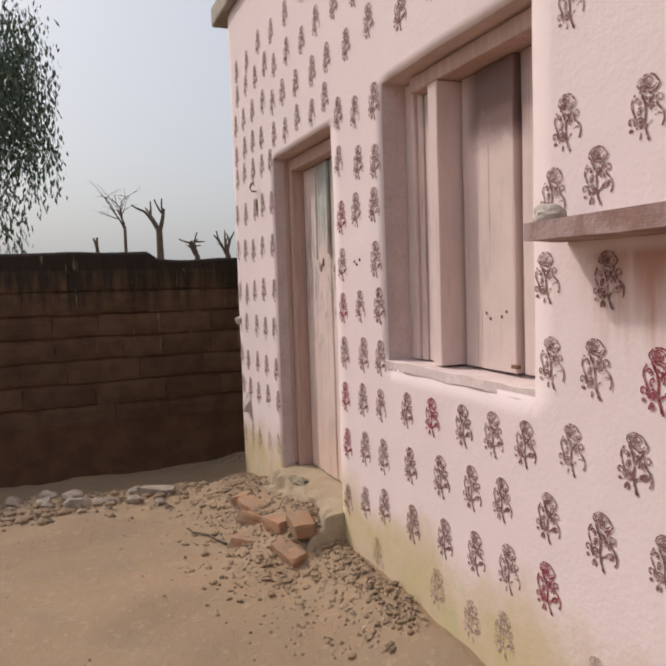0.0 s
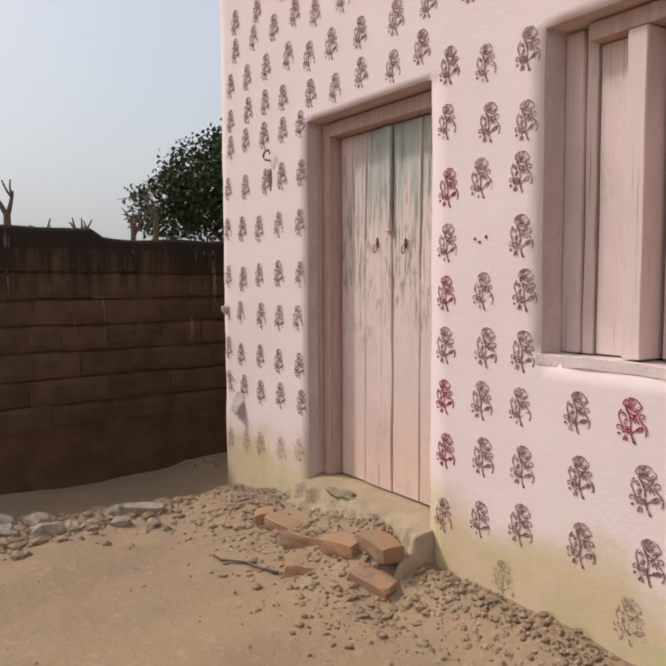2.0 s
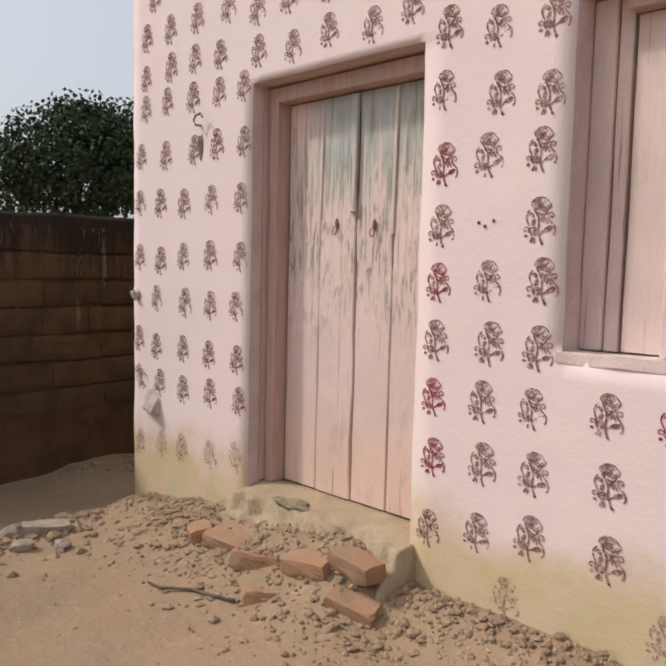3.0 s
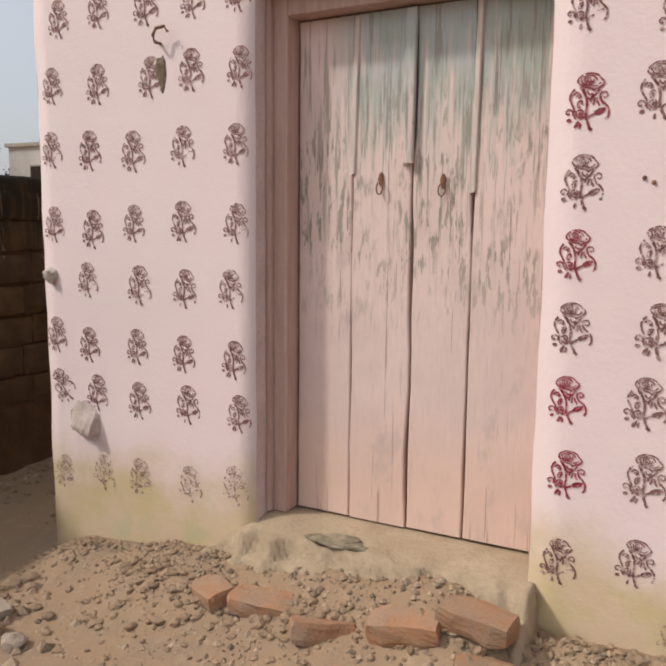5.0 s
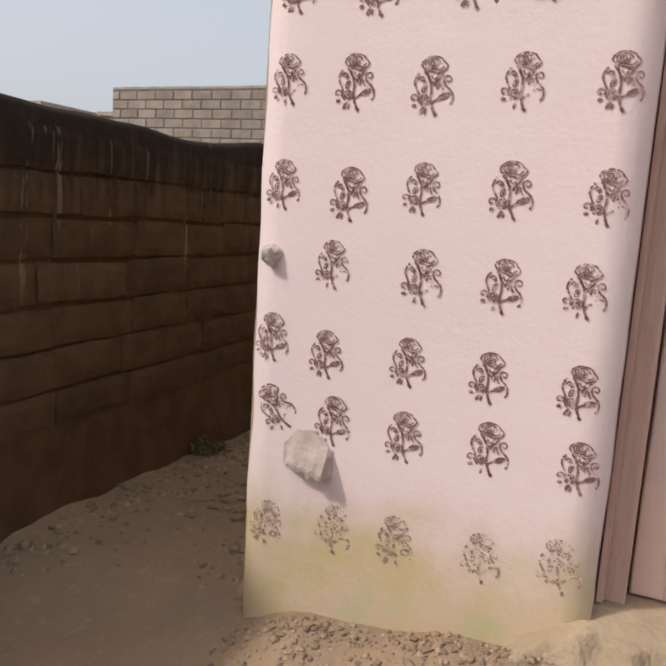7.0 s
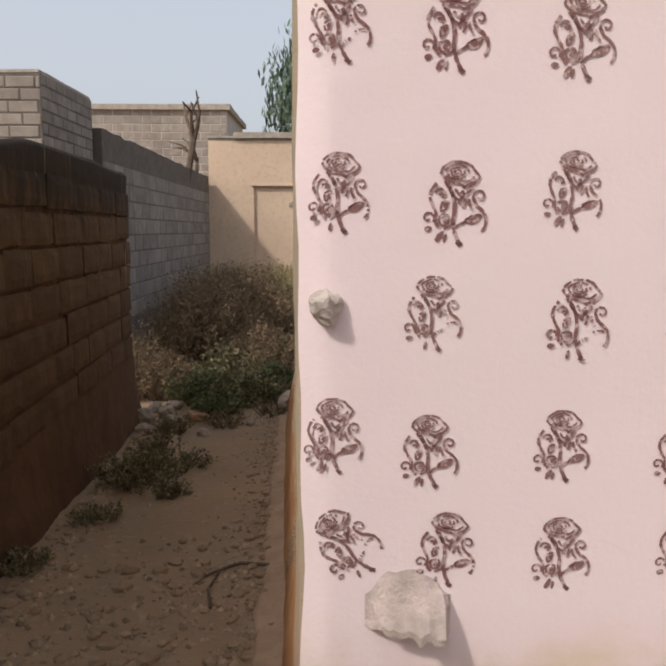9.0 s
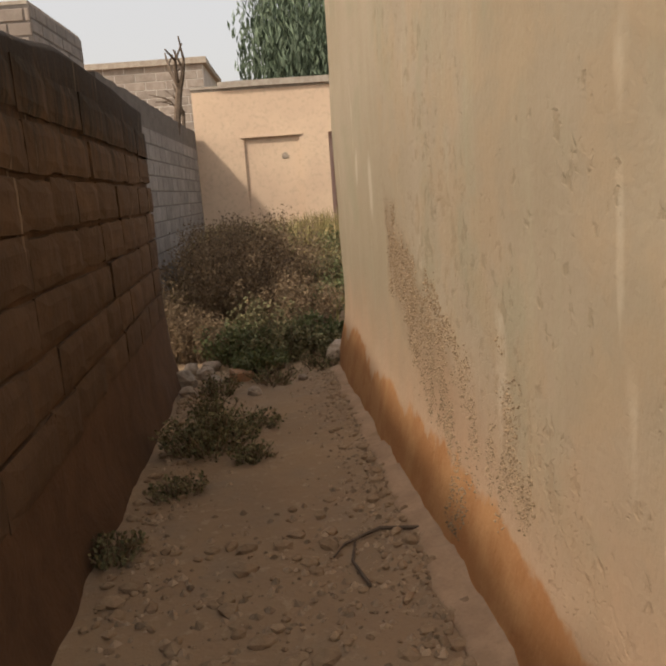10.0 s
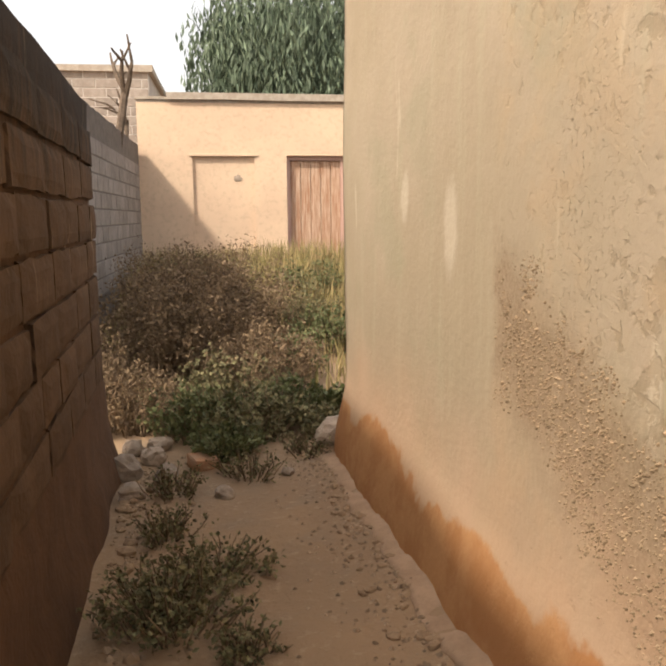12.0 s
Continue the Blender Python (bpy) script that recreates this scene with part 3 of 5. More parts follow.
# right of the window
for x, z in ((3.841, 1.78), (4.122, 1.756), (3.96, 1.625), (3.775, 1.60), (3.755, 1.374), (4.0, 1.365), (3.766, 1.137), (3.949, 1.137), (3.848, 0.907), (4.076, 0.921), (3.96, 0.69), (4.18, 0.70)):
    stamp(x, z)
stamp(4.16, 1.13, roses_red)
for x, z in ((2.5, 0.17), (3.05, 0.22), (3.5, 0.24), (3.3, 0.2), (3.95, 0.3)):
    stamp(x, z, roses_faint)
# above the door and the window
for z, row in ((2.27, (1.1, 1.33, 1.56, 1.8, 2.0)), (2.46, (1.08, 1.3, 1.54, 1.82, 2.04, 2.3, 2.55)), (2.68, (1.15, 1.4, 1.66, 1.9, 2.15, 2.4, 2.66, 2.9, 3.2, 3.5)), (2.42, (2.85, 3.1, 3.35, 3.6)), (2.9, (0.2, 0.5, 0.8, 1.1, 1.4, 1.7, 2.0)),
               (2.1, (3.86, 4.1, 4.35, 4.6)), (1.5, (4.4, 4.65, 4.9)), (1.15, (4.4, 4.65, 4.9)), (2.4, (3.9, 4.2, 4.5))):
    for x in row:
        stamp(x, z + stamp_rng.gauss(0, 0.012))


# ---- door ----
def plank(x0, x1, y0, y1, z0, z1, lean=0.0, seed=0, ragged=0.004):
    """An upright board with slightly wavy edges."""
    bm = bmesh.new()
    rows = []
    n = 14
    for i in range(n + 1):
        z = z0 + (z1 - z0) * i / n
        s = lean * (z - z0) / (z1 - z0)
        a = x0 + s + ragged * noise.noise((seed, z * 3, 0))
        b = x1 + s + ragged * noise.noise((seed + 9, z * 3, 0))
        e = 0.004
        rows.append([bm.verts.new(p) for p in ((a, y0 + e, z), (a + e, y0, z), (b - e, y0, z), (b, y0 + e, z), (b, y1, z), (a, y1, z))])
    for r, s in zip(rows, rows[1:]):
        for j in range(6):
            bm.faces.new((r[j], r[(j + 1) % 6], s[(j + 1) % 6], s[j]))
    bm.faces.new(rows[0][::-1])
    bm.faces.new(rows[-1])
    bmesh.ops.recalc_face_normals(bm, faces=bm.faces[:])
    return bm


def build_door():
    d = base("door_1", "worn pink double plank door, shut, teal paint flaking above", "door", (1.57, 0.16, 0.262), kind="structure")
    inv = d.location

    def add(name, bm, m, label="", parent=None):
        bmesh.ops.translate(bm, verts=bm.verts[:], vec=-inv)
        return part(name, bm, m, parent or d, label)

    add("jamb", boxed(1.062, 1.138, 0.085, 0.205, 0.262, 2.13, bevel=0.006), FRAME_PAINT, "brown-pink wooden frame post")
    add("jamb", boxed(2.049, 2.067, 0.085, 0.205, 0.262, 2.13, bevel=0.006), FRAME_PAINT, "brown-pink wooden frame post")
    add("head", boxed(1.139, 2.048, 0.085, 0.205, 2.062, 2.13, bevel=0.006), FRAME_PAINT, "brown-pink wooden frame head")
    add("stop_bead", boxed(1.064, 1.083, 0.06, 0.0845, 0.265, 2.12, bevel=0.004), FRAME_PAINT)
    left = add("leaf", plank(1.145, 1.362, 0.160, 0.195, 0.27, 2.055, 0.0, 1), DOOR_PAINT, "flaking pink and teal plank leaf")
    add("plank", plank(1.367, 1.586, 0.157, 0.195, 0.268, 2.055, 0.0, 2, 0.010), DOOR_PAINT, parent=left)
    right = add("leaf", plank(1.596, 1.798, 0.160, 0.195, 0.27, 2.055, 0.0, 3, 0.010), DOOR_PAINT, "flaking pink and teal plank leaf")
    add("plank", plank(1.806, 2.046, 0.158, 0.195, 0.272, 2.055, 0.0, 4, 0.007), DOOR_PAINT, parent=right)
    add("backing", boxed(1.14, 2.048, 0.197, 0.215, 0.265, 2.06), FRAME_PAINT)
    add("cover_strip", plank(1.355, 1.375, 0.149, 0.1565, 1.52, 2.05, 0.012, 5, 0.002), PALE_STRIP, "pale bare wood cover strip")
    add("cover_strip", plank(1.792, 1.812, 0.149, 0.1565, 1.45, 2.05, 0.008, 6, 0.002), PALE_STRIP, "pale bare wood cover strip")
    add("meeting_stile", plank(1.555, 1.594, 0.138, 0.1565, 1.55, 2.05, 0.004, 7, 0.002), DOOR_PAINT)
    for x, z in ((1.475, 1.50), (1.70, 1.49)):
        bm = lump(0.013, x, (0.8, 0.45, 2.0), 2, 0.3)
        bmesh.ops.translate(bm, verts=bm.verts[:], vec=(x, 0.154, z))
        plate = add("hasp", bm, RUST, "rusted iron hasp plate")
        bm = bmesh.new()
        tube(bm, [(x + 0.012 * math.sin(a), 0.146 - 0.008 * math.sin(a / 2), z - 0.03 + 0.022 * math.cos(a)) for a in [i * math.pi / 5 for i in range(10)]], [0.003] * 10, 5)
        add("ring", bm, RUST, parent=plate)
    return d


build_door()


def build_apron():
    """The earthen plaster step below the door, crumbled away to brick at its front edge."""
    bm = bmesh.new()
    n, m = 140, 34
    grid = []
    for i in range(n + 1):
        row = []
        x = 0.50 + 1.64 * i / n
        out = 0.20 + 0.06 * noise.noise((x * 2.1, 5, 0)) + 0.035 * noise.noise((x * 7, 5, 0)) + 0.02 * noise.noise((x * 19, 5, 0))
        brk = 0.66 + 0.14 * noise.noise((x * 4, 1, 1)) + 0.08 * noise.noise((x * 15, 2, 1))
        side = smooth(x + 0.05 * noise.noise((x * 9, 0, 7)), 0.45, 1.12) * (1 - smooth(x, 2.09, 2.135))
        for j in range(m + 1):
            t = j / m
            y = 0.2 * (1 - t) - out * t
            z = 0.260 - 0.045 * smooth(t, .2, .9)
            z -= 0.07 * smooth(t, brk, brk + .05) + 0.13 * smooth(t, brk + .12, 1.04)
            rough = smooth(t, .35, .7)
            z += 0.008 * noise.noise((x * 6, y * 6, 0)) * smooth(t, .1, .4) + rough * (0.014 * noise.noise((x * 17, y * 17, 0)) + 0.007 * noise.noise((x * 45, y * 45, 3)))
            if y < 0 or not 1.07 < x < 2.06:
                z = (z + 0.1) * side - 0.1
            row.append(bm.verts.new((x, y, min(z, 0.262))))
        grid.append(row)
    for i in range(n):
        for j in range(m):
            bm.faces.new((grid[i][j], grid[i][j + 1], grid[i + 1][j + 1], grid[i + 1][j])).smooth = True
    rim = [e for e in bm.edges if len(e.link_faces) == 1]
    r = bmesh.ops.extrude_edge_only(bm, edges=rim)
    for q in r["geom"]:
        if isinstance(q, bmesh.types.BMVert):
            q.co.z = -0.3
    bmesh.ops.recalc_face_normals(bm, faces=bm.faces[:])
    tagged(part("door_step", bm, APRON), "crumbling earthen plaster step below the door", "step", kind="structure")


build_apron()


# ---- window ----
def build_window():
    w = base("window_1", "pale pink shuttered window, shut, soot-stained at top", "window", (3.18, 0.1, 1.055), kind="structure")
    inv = w.location

    def add(name, bm, m, label="", parent=None):
        bmesh.ops.translate(bm, verts=bm.verts[:], vec=-inv)
        return part(name, bm, m, parent or w, label)

    add("frame_post", boxed(2.676, 2.75, 0.10, 0.20, 1.056, 2.17, bevel=0.006), SHUTTER_PAINT, "pale pink frame post")
    add("frame_post", plank(2.755, 2.80, 0.115, 0.20, 1.056, 2.17, 0, 21), SHUTTER_PAINT)
    add("frame_post", boxed(3.625, 3.686, 0.10, 0.20, 1.056, 2.17, bevel=0.006), SHUTTER_PAINT)
    add("frame_head", boxed(2.80, 3.62, 0.06, 0.20, 2.11, 2.17, bevel=0.008), FRAME_PAINT)
    add("shutter", plank(2.812, 2.952, 0.118, 0.18, 1.058, 2.105, 0, 22), SHUTTER_PAINT, "narrow pale pink shutter leaf")
    add("mullion", plank(2.958, 3.03, 0.055, 0.18, 1.058, 2.105, 0, 26), SHUTTER_PAINT, "pale pink post standing proud")
    s = add("shutter", plank(3.045, 3.165, 0.150, 0.20, 1.058, 2.105, 0, 23), SHUTTER_PAINT, "pale pink plank shutter with soot")
    add("plank", plank(3.172, 3.385, 0.142, 0.20, 1.058, 2.105, 0, 24), SHUTTER_PAINT, parent=s)
    add("plank", plank(3.405, 3.622, 0.158, 0.20, 1.058, 2.105, 0, 25), SHUTTER_PAINT, parent=s)
    add("backing", boxed(2.75, 3.625, 0.201, 0.22, 1.056, 2.11), FRAME_PAINT)
    add("bolt", boxed(3.37, 3.41, 0.128, 0.142, 1.075, 1.088, bevel=0.003), RUST)
    bm = rough_box(2.655, 3.70, -0.004, 0.30, 1.015, 1.05, 9, 0.010, 3, 9.0)
    add("sill", bm, SILL, "chipped cement sill")
    for x in (3.205, 3.23, 3.30, 3.33, 3.50):
        z = 1.24 + 0.02 * math.sin(x * 40)
        add("nail", boxed(x, x + 0.004, 0.137 if x < 3.4 else 0.152, 0.144 if x < 3.4 else 0.16, z, z + 0.010, bevel=0.001), RUST)
    return w


build_window()

# ---- things on the pink wall ----
shelf = base("wall_shelf", "rough stone slab shelf set in the pink wall", "shelf", (4.3, 0, 1.49))
bm = rough_box(-0.46, 0.75, -0.14, 0.03, -0.02, 0.03, 6, 0.008, 8, 7.0)
part("slab", bm, plain("stained_slab", (0.42, 0.30, 0.28), (0.26, 0.15, 0.13), 9, 0.6), shelf)
bm = lump(0.05, 4, (1.1, 0.8, 0.55), 3)
bmesh.ops.translate(bm, verts=bm.verts[:], vec=(-0.42, -0.09, 0.045))
part("mortar_lump", bm, LUMP, shelf, "grey lump of mortar")

ob = part("wall_stub", lump(0.028, 1, (1.0, 0.9, 1.15), 3, 0.45), LUMP)
ob.location = (0.035, -0.010, 1.128)
tagged(ob, "pale broken stone stub in the pink wall", "stone")


def wall_peg():
    """A broken plaster bracket: sloping top growing out of the wall, thick ragged lip, hollow underside."""
    bm = bmesh.new()
    n = 22
    rows = []
    for i in range(n + 1):
        u = i / n
        x = -0.085 + 0.17 * u
        end = smooth(u, 0, .22) * (1 - smooth(u, .9, 1.0))
        tip = 0.048 * end * (0.6 + 0.6 * u) + 0.006 * noise.noise((u * 4, 1, 0)) * end
        drop = -0.018 * u + 0.012 * noise.noise((u * 9, 0, 4))
        top = 0.050 * smooth(u, 0, .3) + 0.015 * noise.noise((u * 4, 3, 0)) - 0.05 * smooth(u, .6, 1.0)
        ring = [(0.02, top + .004), (0.0, top), (-tip * .18, top * .5), (-tip * .5, top * .05 - .015), (-tip, -.05 + drop), (-tip * .96, -.066 + drop), (-tip * .7, -.060 + drop), (-tip * .25, -.045), (0.02, -.04)]
        rows.append([bm.verts.new((x + .006 * noise.noise((u * 8, k, 2)), y + .004 * noise.noise((u * 5, k * 2.1, 5)) * (k > 1), z + .005 * noise.noise((u * 6, k * 1.7, 8)))) for k, (y, z) in enumerate(ring)])
    for a, b in zip(rows, rows[1:]):
        for j in range(len(a) - 1):
            bm.faces.new((a[j], a[j + 1], b[j + 1], b[j]))
    bm.faces.new(rows[0])
    bm.faces.new(rows[-1][::-1])
    bmesh.ops.recalc_face_normals(bm, faces=bm.faces[:])
    ob = part("wall_peg", bm, PEG)
    ob.location = (0.20, -0.001, 0.555)
    tagged(ob, "broken limewashed plaster bracket jutting from the wall", "bracket")


PEG = plain("limewashed_stub", (0.56, 0.45, 0.41), (0.38, 0.31, 0.27), 14, 0.6)
wall_peg()

hook = base("wall_hook", "rusty bent iron hook on the pink wall", "hook", (0.645, 0, 2.0))
bm = bmesh.new()
tube(bm, [(0, 0.02, 0), (0, -0.035, 0.0), (0.0, -0.045, 0.02), (0.01, -0.04, 0.045), (0.045, -0.035, 0.05), (0.06, -0.035, 0.03)], [0.006] * 6, 6)
part("shank", bm, RUST, hook)
bm = lump(0.036, 6, (0.75, 0.18, 2.3), 3, 0.5)
bmesh.ops.translate(bm, verts=bm.verts[:], vec=(0, 0.0, -0.1))
part("stain_plate", bm, plain("sooty_plate", (0.12, 0.09, 0.06), (0.24, 0.18, 0.12), 20, 0.3), hook, "sooty iron plate")
for x in (2.335, 2.36, 2.395):
    ob = part("wall_nail", lump(0.007, x, (1, 1, 1), 1, 0.2), RUST)
    ob.location = (x, -0.004, 1.47 + 0.01 * math.sin(x * 90))
    tagged(ob, "small rusty nail head in the pink wall", "nail", "nails in the pink wall")

# ---- adobe wall along the lane ----
LEAN = 0.065
TURN = math.atan(LEAN)


def mud_x(y):
    return -1.30 - LEAN * y


def build_mud_wall():
    w = base("boundary_wall", "dark weathered adobe block boundary wall, sooty on top", "wall", (mud_x(0), 0, -0.3), kind="structure")
    org = w.location
    # core with an uneven crown
    bm = bmesh.new()
    n = 150
    prof = []
    for i in range(n + 1):
        y = -9 + 13.85 * i / n
        top = 1.70 - 0.07 * smooth(y, -0.46, -0.40) + 0.09 * smooth(y, 1.6, 2.6) + 0.012 * noise.noise((y * 3, 0, 0)) + 0.02 * noise.noise((y * .7, 1, 0))
        x = mud_x(y)
        f = lambda k: 0.014 * noise.noise((y * 2.2, k, 0))  # noqa: E731
        ring = [(x - 0.36, y, -0.5), (x - 0.36, y, top - 0.06), (x - 0.28, y, top), (x - 0.035 + f(1), y, top + 0.008), (x - 0.002 + f(2), y, top - 0.025), (x - 0.004 + f(3), y, top - 0.14),
                (x - 0.014 + f(10), y, 1.2), (x - 0.012 + f(11), y, 0.7), (x - 0.012 + f(4), y, 0.42), (x - 0.008 + f(5), y, 0.30), (x + 0.012 + f(6), y, 0.16), (x + 0.02 + f(7), y, -0.05), (x + 0.06 + 2.5 * f(8), y, -0.16), (x + 0.11 + 3 * f(9), y, -0.5)]
        prof.append([bm.verts.new(Vector(p) - org) for p in ring])
    for a, b in zip(prof, prof[1:]):
        for j in range(len(a) - 1):
            bm.faces.new((a[j], b[j], b[j + 1], a[j + 1])).smooth = 3 <= j
    bm.faces.new(prof[0])
    bm.faces.new(prof[-1][::-1])
    bmesh.ops.recalc_face_normals(bm, faces=bm.faces[:])
    part("core", bm, MUD, w, "dark mud core and sooty crown")
    # blocks, course by course
    rng = random.Random(5)
    shapes = []
    for s in range(8):
        b = boxed(-0.05, 0.022, -0.5, 0.5, -0.5, 0.5)
        bmesh.ops.subdivide_edges(b, edges=b.edges[:], cuts=3, use_grid_fill=True)
        for v in b.verts:
            edge = max(abs(v.co.y), abs(v.co.z)) > 0.4
            v.co.x -= 0.010 * (edge and v.co.x > 0) + 0.009 * noise.noise(v.co * 4 + Vector((s * 4, 0, 0))) * (v.co.x > 0)
            v.co.y *= 1 + 0.025 * rng.uniform(-1, 1)
            v.co.z *= 1 + 0.10 * rng.uniform(-1, .4)
        shapes.append(mesh_of("block", b, ADOBE))
    for c in range(7):
        z0 = 0.205 + 0.195 * c
        y = -3.2 - rng.random() * .3
        while y < 4.7:
            l = rng.uniform(0.34, 0.62)
            if y + l > 4.84:
                l = 4.84 - y
            if l > .12:
                ob = new("block", rng.choice(shapes))
                ob.parent = w
                yc, zc = y + l / 2, z0 + 0.0925 + 0.012 * noise.noise((y, c, 0))
                ob.matrix_basis = Matrix.LocRotScale(Vector((mud_x(yc) - 0.004 + rng.gauss(-.004, .003), yc, zc)) - org, Euler((rng.gauss(0, .012), rng.gauss(0, .01), TURN + rng.gauss(0, .003))), (1, l - 0.003, 0.195 - rng.uniform(.006, .024)))
            y += l
    return w


build_mud_wall()


# ---- grey brick building and wall beyond ----
def brick_face(bm, org, along, up, length, height, bl, bh, depth, out, seed, joint=0.012):
    """Courses of bricks standing proud of a face."""
    rng = random.Random(seed)
    c = 0
    z = 0.0
    while z < height - bh * .5:
        s = -bl * (0.5 if c % 2 else 0) - rng.random() * .03
        while s < length:
            a, b = max(s, 0) + joint / 2, min(s + bl, length) - joint / 2
            if b - a > .03:
                d = depth * rng.uniform(.5, 1.2)
                p = [org + along * u + up * v for u, v in ((a, z + joint / 2), (b, z + joint / 2), (b, z + bh - joint / 2), (a, z + bh - joint / 2))]
                e = 0.006
                q = [org + along * u + up * v + out * d for u, v in ((a + e, z + joint / 2 + e), (b - e, z + joint / 2 + e), (b - e, z + bh - joint / 2 - e), (a + e, z + bh - joint / 2 - e))]
                p, q = [bm.verts.new(t) for t in p], [bm.verts.new(t) for t in q]
                bm.faces.new(q)
                for i in range(4):
                    bm.faces.new((p[i], p[(i + 1) % 4], q[(i + 1) % 4], q[i]))
            s += bl
        z += bh
        c += 1


def grey_x(y):
    return -2.36 - 0.005 * (y - 5)


def build_grey():
    up = Vector((0, 0, 1))
    g = base("brick_store", "small whitewashed and grey brick building beside the lane", "building", (-3.4, 5.9, -0.35))
    o = g.location
    bm = boxed(-5.2 - o.x, -2.45 - o.x, 5.3 - o.y, 6.7 - o.y, 0, 2.95)
    part("wall", bm, GREY_JOINT, g)
    bm = bmesh.new()
    brick_face(bm, Vector((-5.2, 5.3, 0.9)) - o, Vector((1, 0, 0)), up, 2.75, 1.68, 0.26, 0.105, 0.007, Vector((0, -1, 0)), 1)
    bmesh.ops.recalc_face_normals(bm, faces=bm.faces[:])
    tagged(part("front_brickwork", bm, WHITE_BRICK, g, "whitewashed brick courses"), kind="stuff")
    bm = bmesh.new()
    brick_face(bm, Vector((-2.45, 5.304, 0.3)) - o, Vector((0, 1, 0)), up, 1.39, 2.3, 0.26, 0.105, 0.007, Vector((1, 0, 0)), 2)
    bmesh.ops.recalc_face_normals(bm, faces=bm.faces[:])
    tagged(part("side_brickwork", bm, GREY_BRICK, g, "grey brick courses"), kind="stuff")
    bm = rough_box(-5.2 - o.x, -2.46 - o.x, 5.31 - o.y, 6.69 - o.y, 2.954, 2.98, 4, 0.008, 4)
    part("roof", bm, COPING, g)

    w = base("lane_wall", "grey rough block wall along the weedy lane", "wall", (grey_x(10.4), 10.4, -0.35), kind="structure")
    o = w.location
    d = Vector((grey_x(14.1) - grey_x(6.75), 7.35, 0))
    length = d.length
    d.normalize()
    out = Vector((d.y, -d.x, 0))
    s = Vector((grey_x(6.75), 6.75, -0.35))
    bm = bmesh.new()
    n = 40
    rows = []
    for i in range(n + 1):
        p = s + d * (length * i / n)
        t = 2.68 + 0.03 * noise.noise((i * .9, 0, 0)) + 0.02 * noise.noise((i * 3.1, 0, 0))
        rows.append([bm.verts.new(q - o) for q in (p, p + up * t, p - out * .25 + up * t, p - out * .25)])
    for a, b in zip(rows, rows[1:]):
        for j in range(3):
            bm.faces.new((a[j], b[j], b[j + 1], a[j + 1]))
    bm.faces.new(rows[0][::-1])
    bm.faces.new(rows[-1])
    bmesh.ops.recalc_face_normals(bm, faces=bm.faces[:])
    part("core", bm, GREY_JOINT, w)
    bm = bmesh.new()
    brick_face(bm, s + up * 0.55 - o, d, up, length, 1.78, 0.42, 0.20, 0.006, out, 3, 0.016)
    bmesh.ops.recalc_face_normals(bm, faces=bm.faces[:])
    tagged(part("blockwork", bm, GREY_BRICK, w, "grey rough blocks"), kind="stuff")


build_grey()


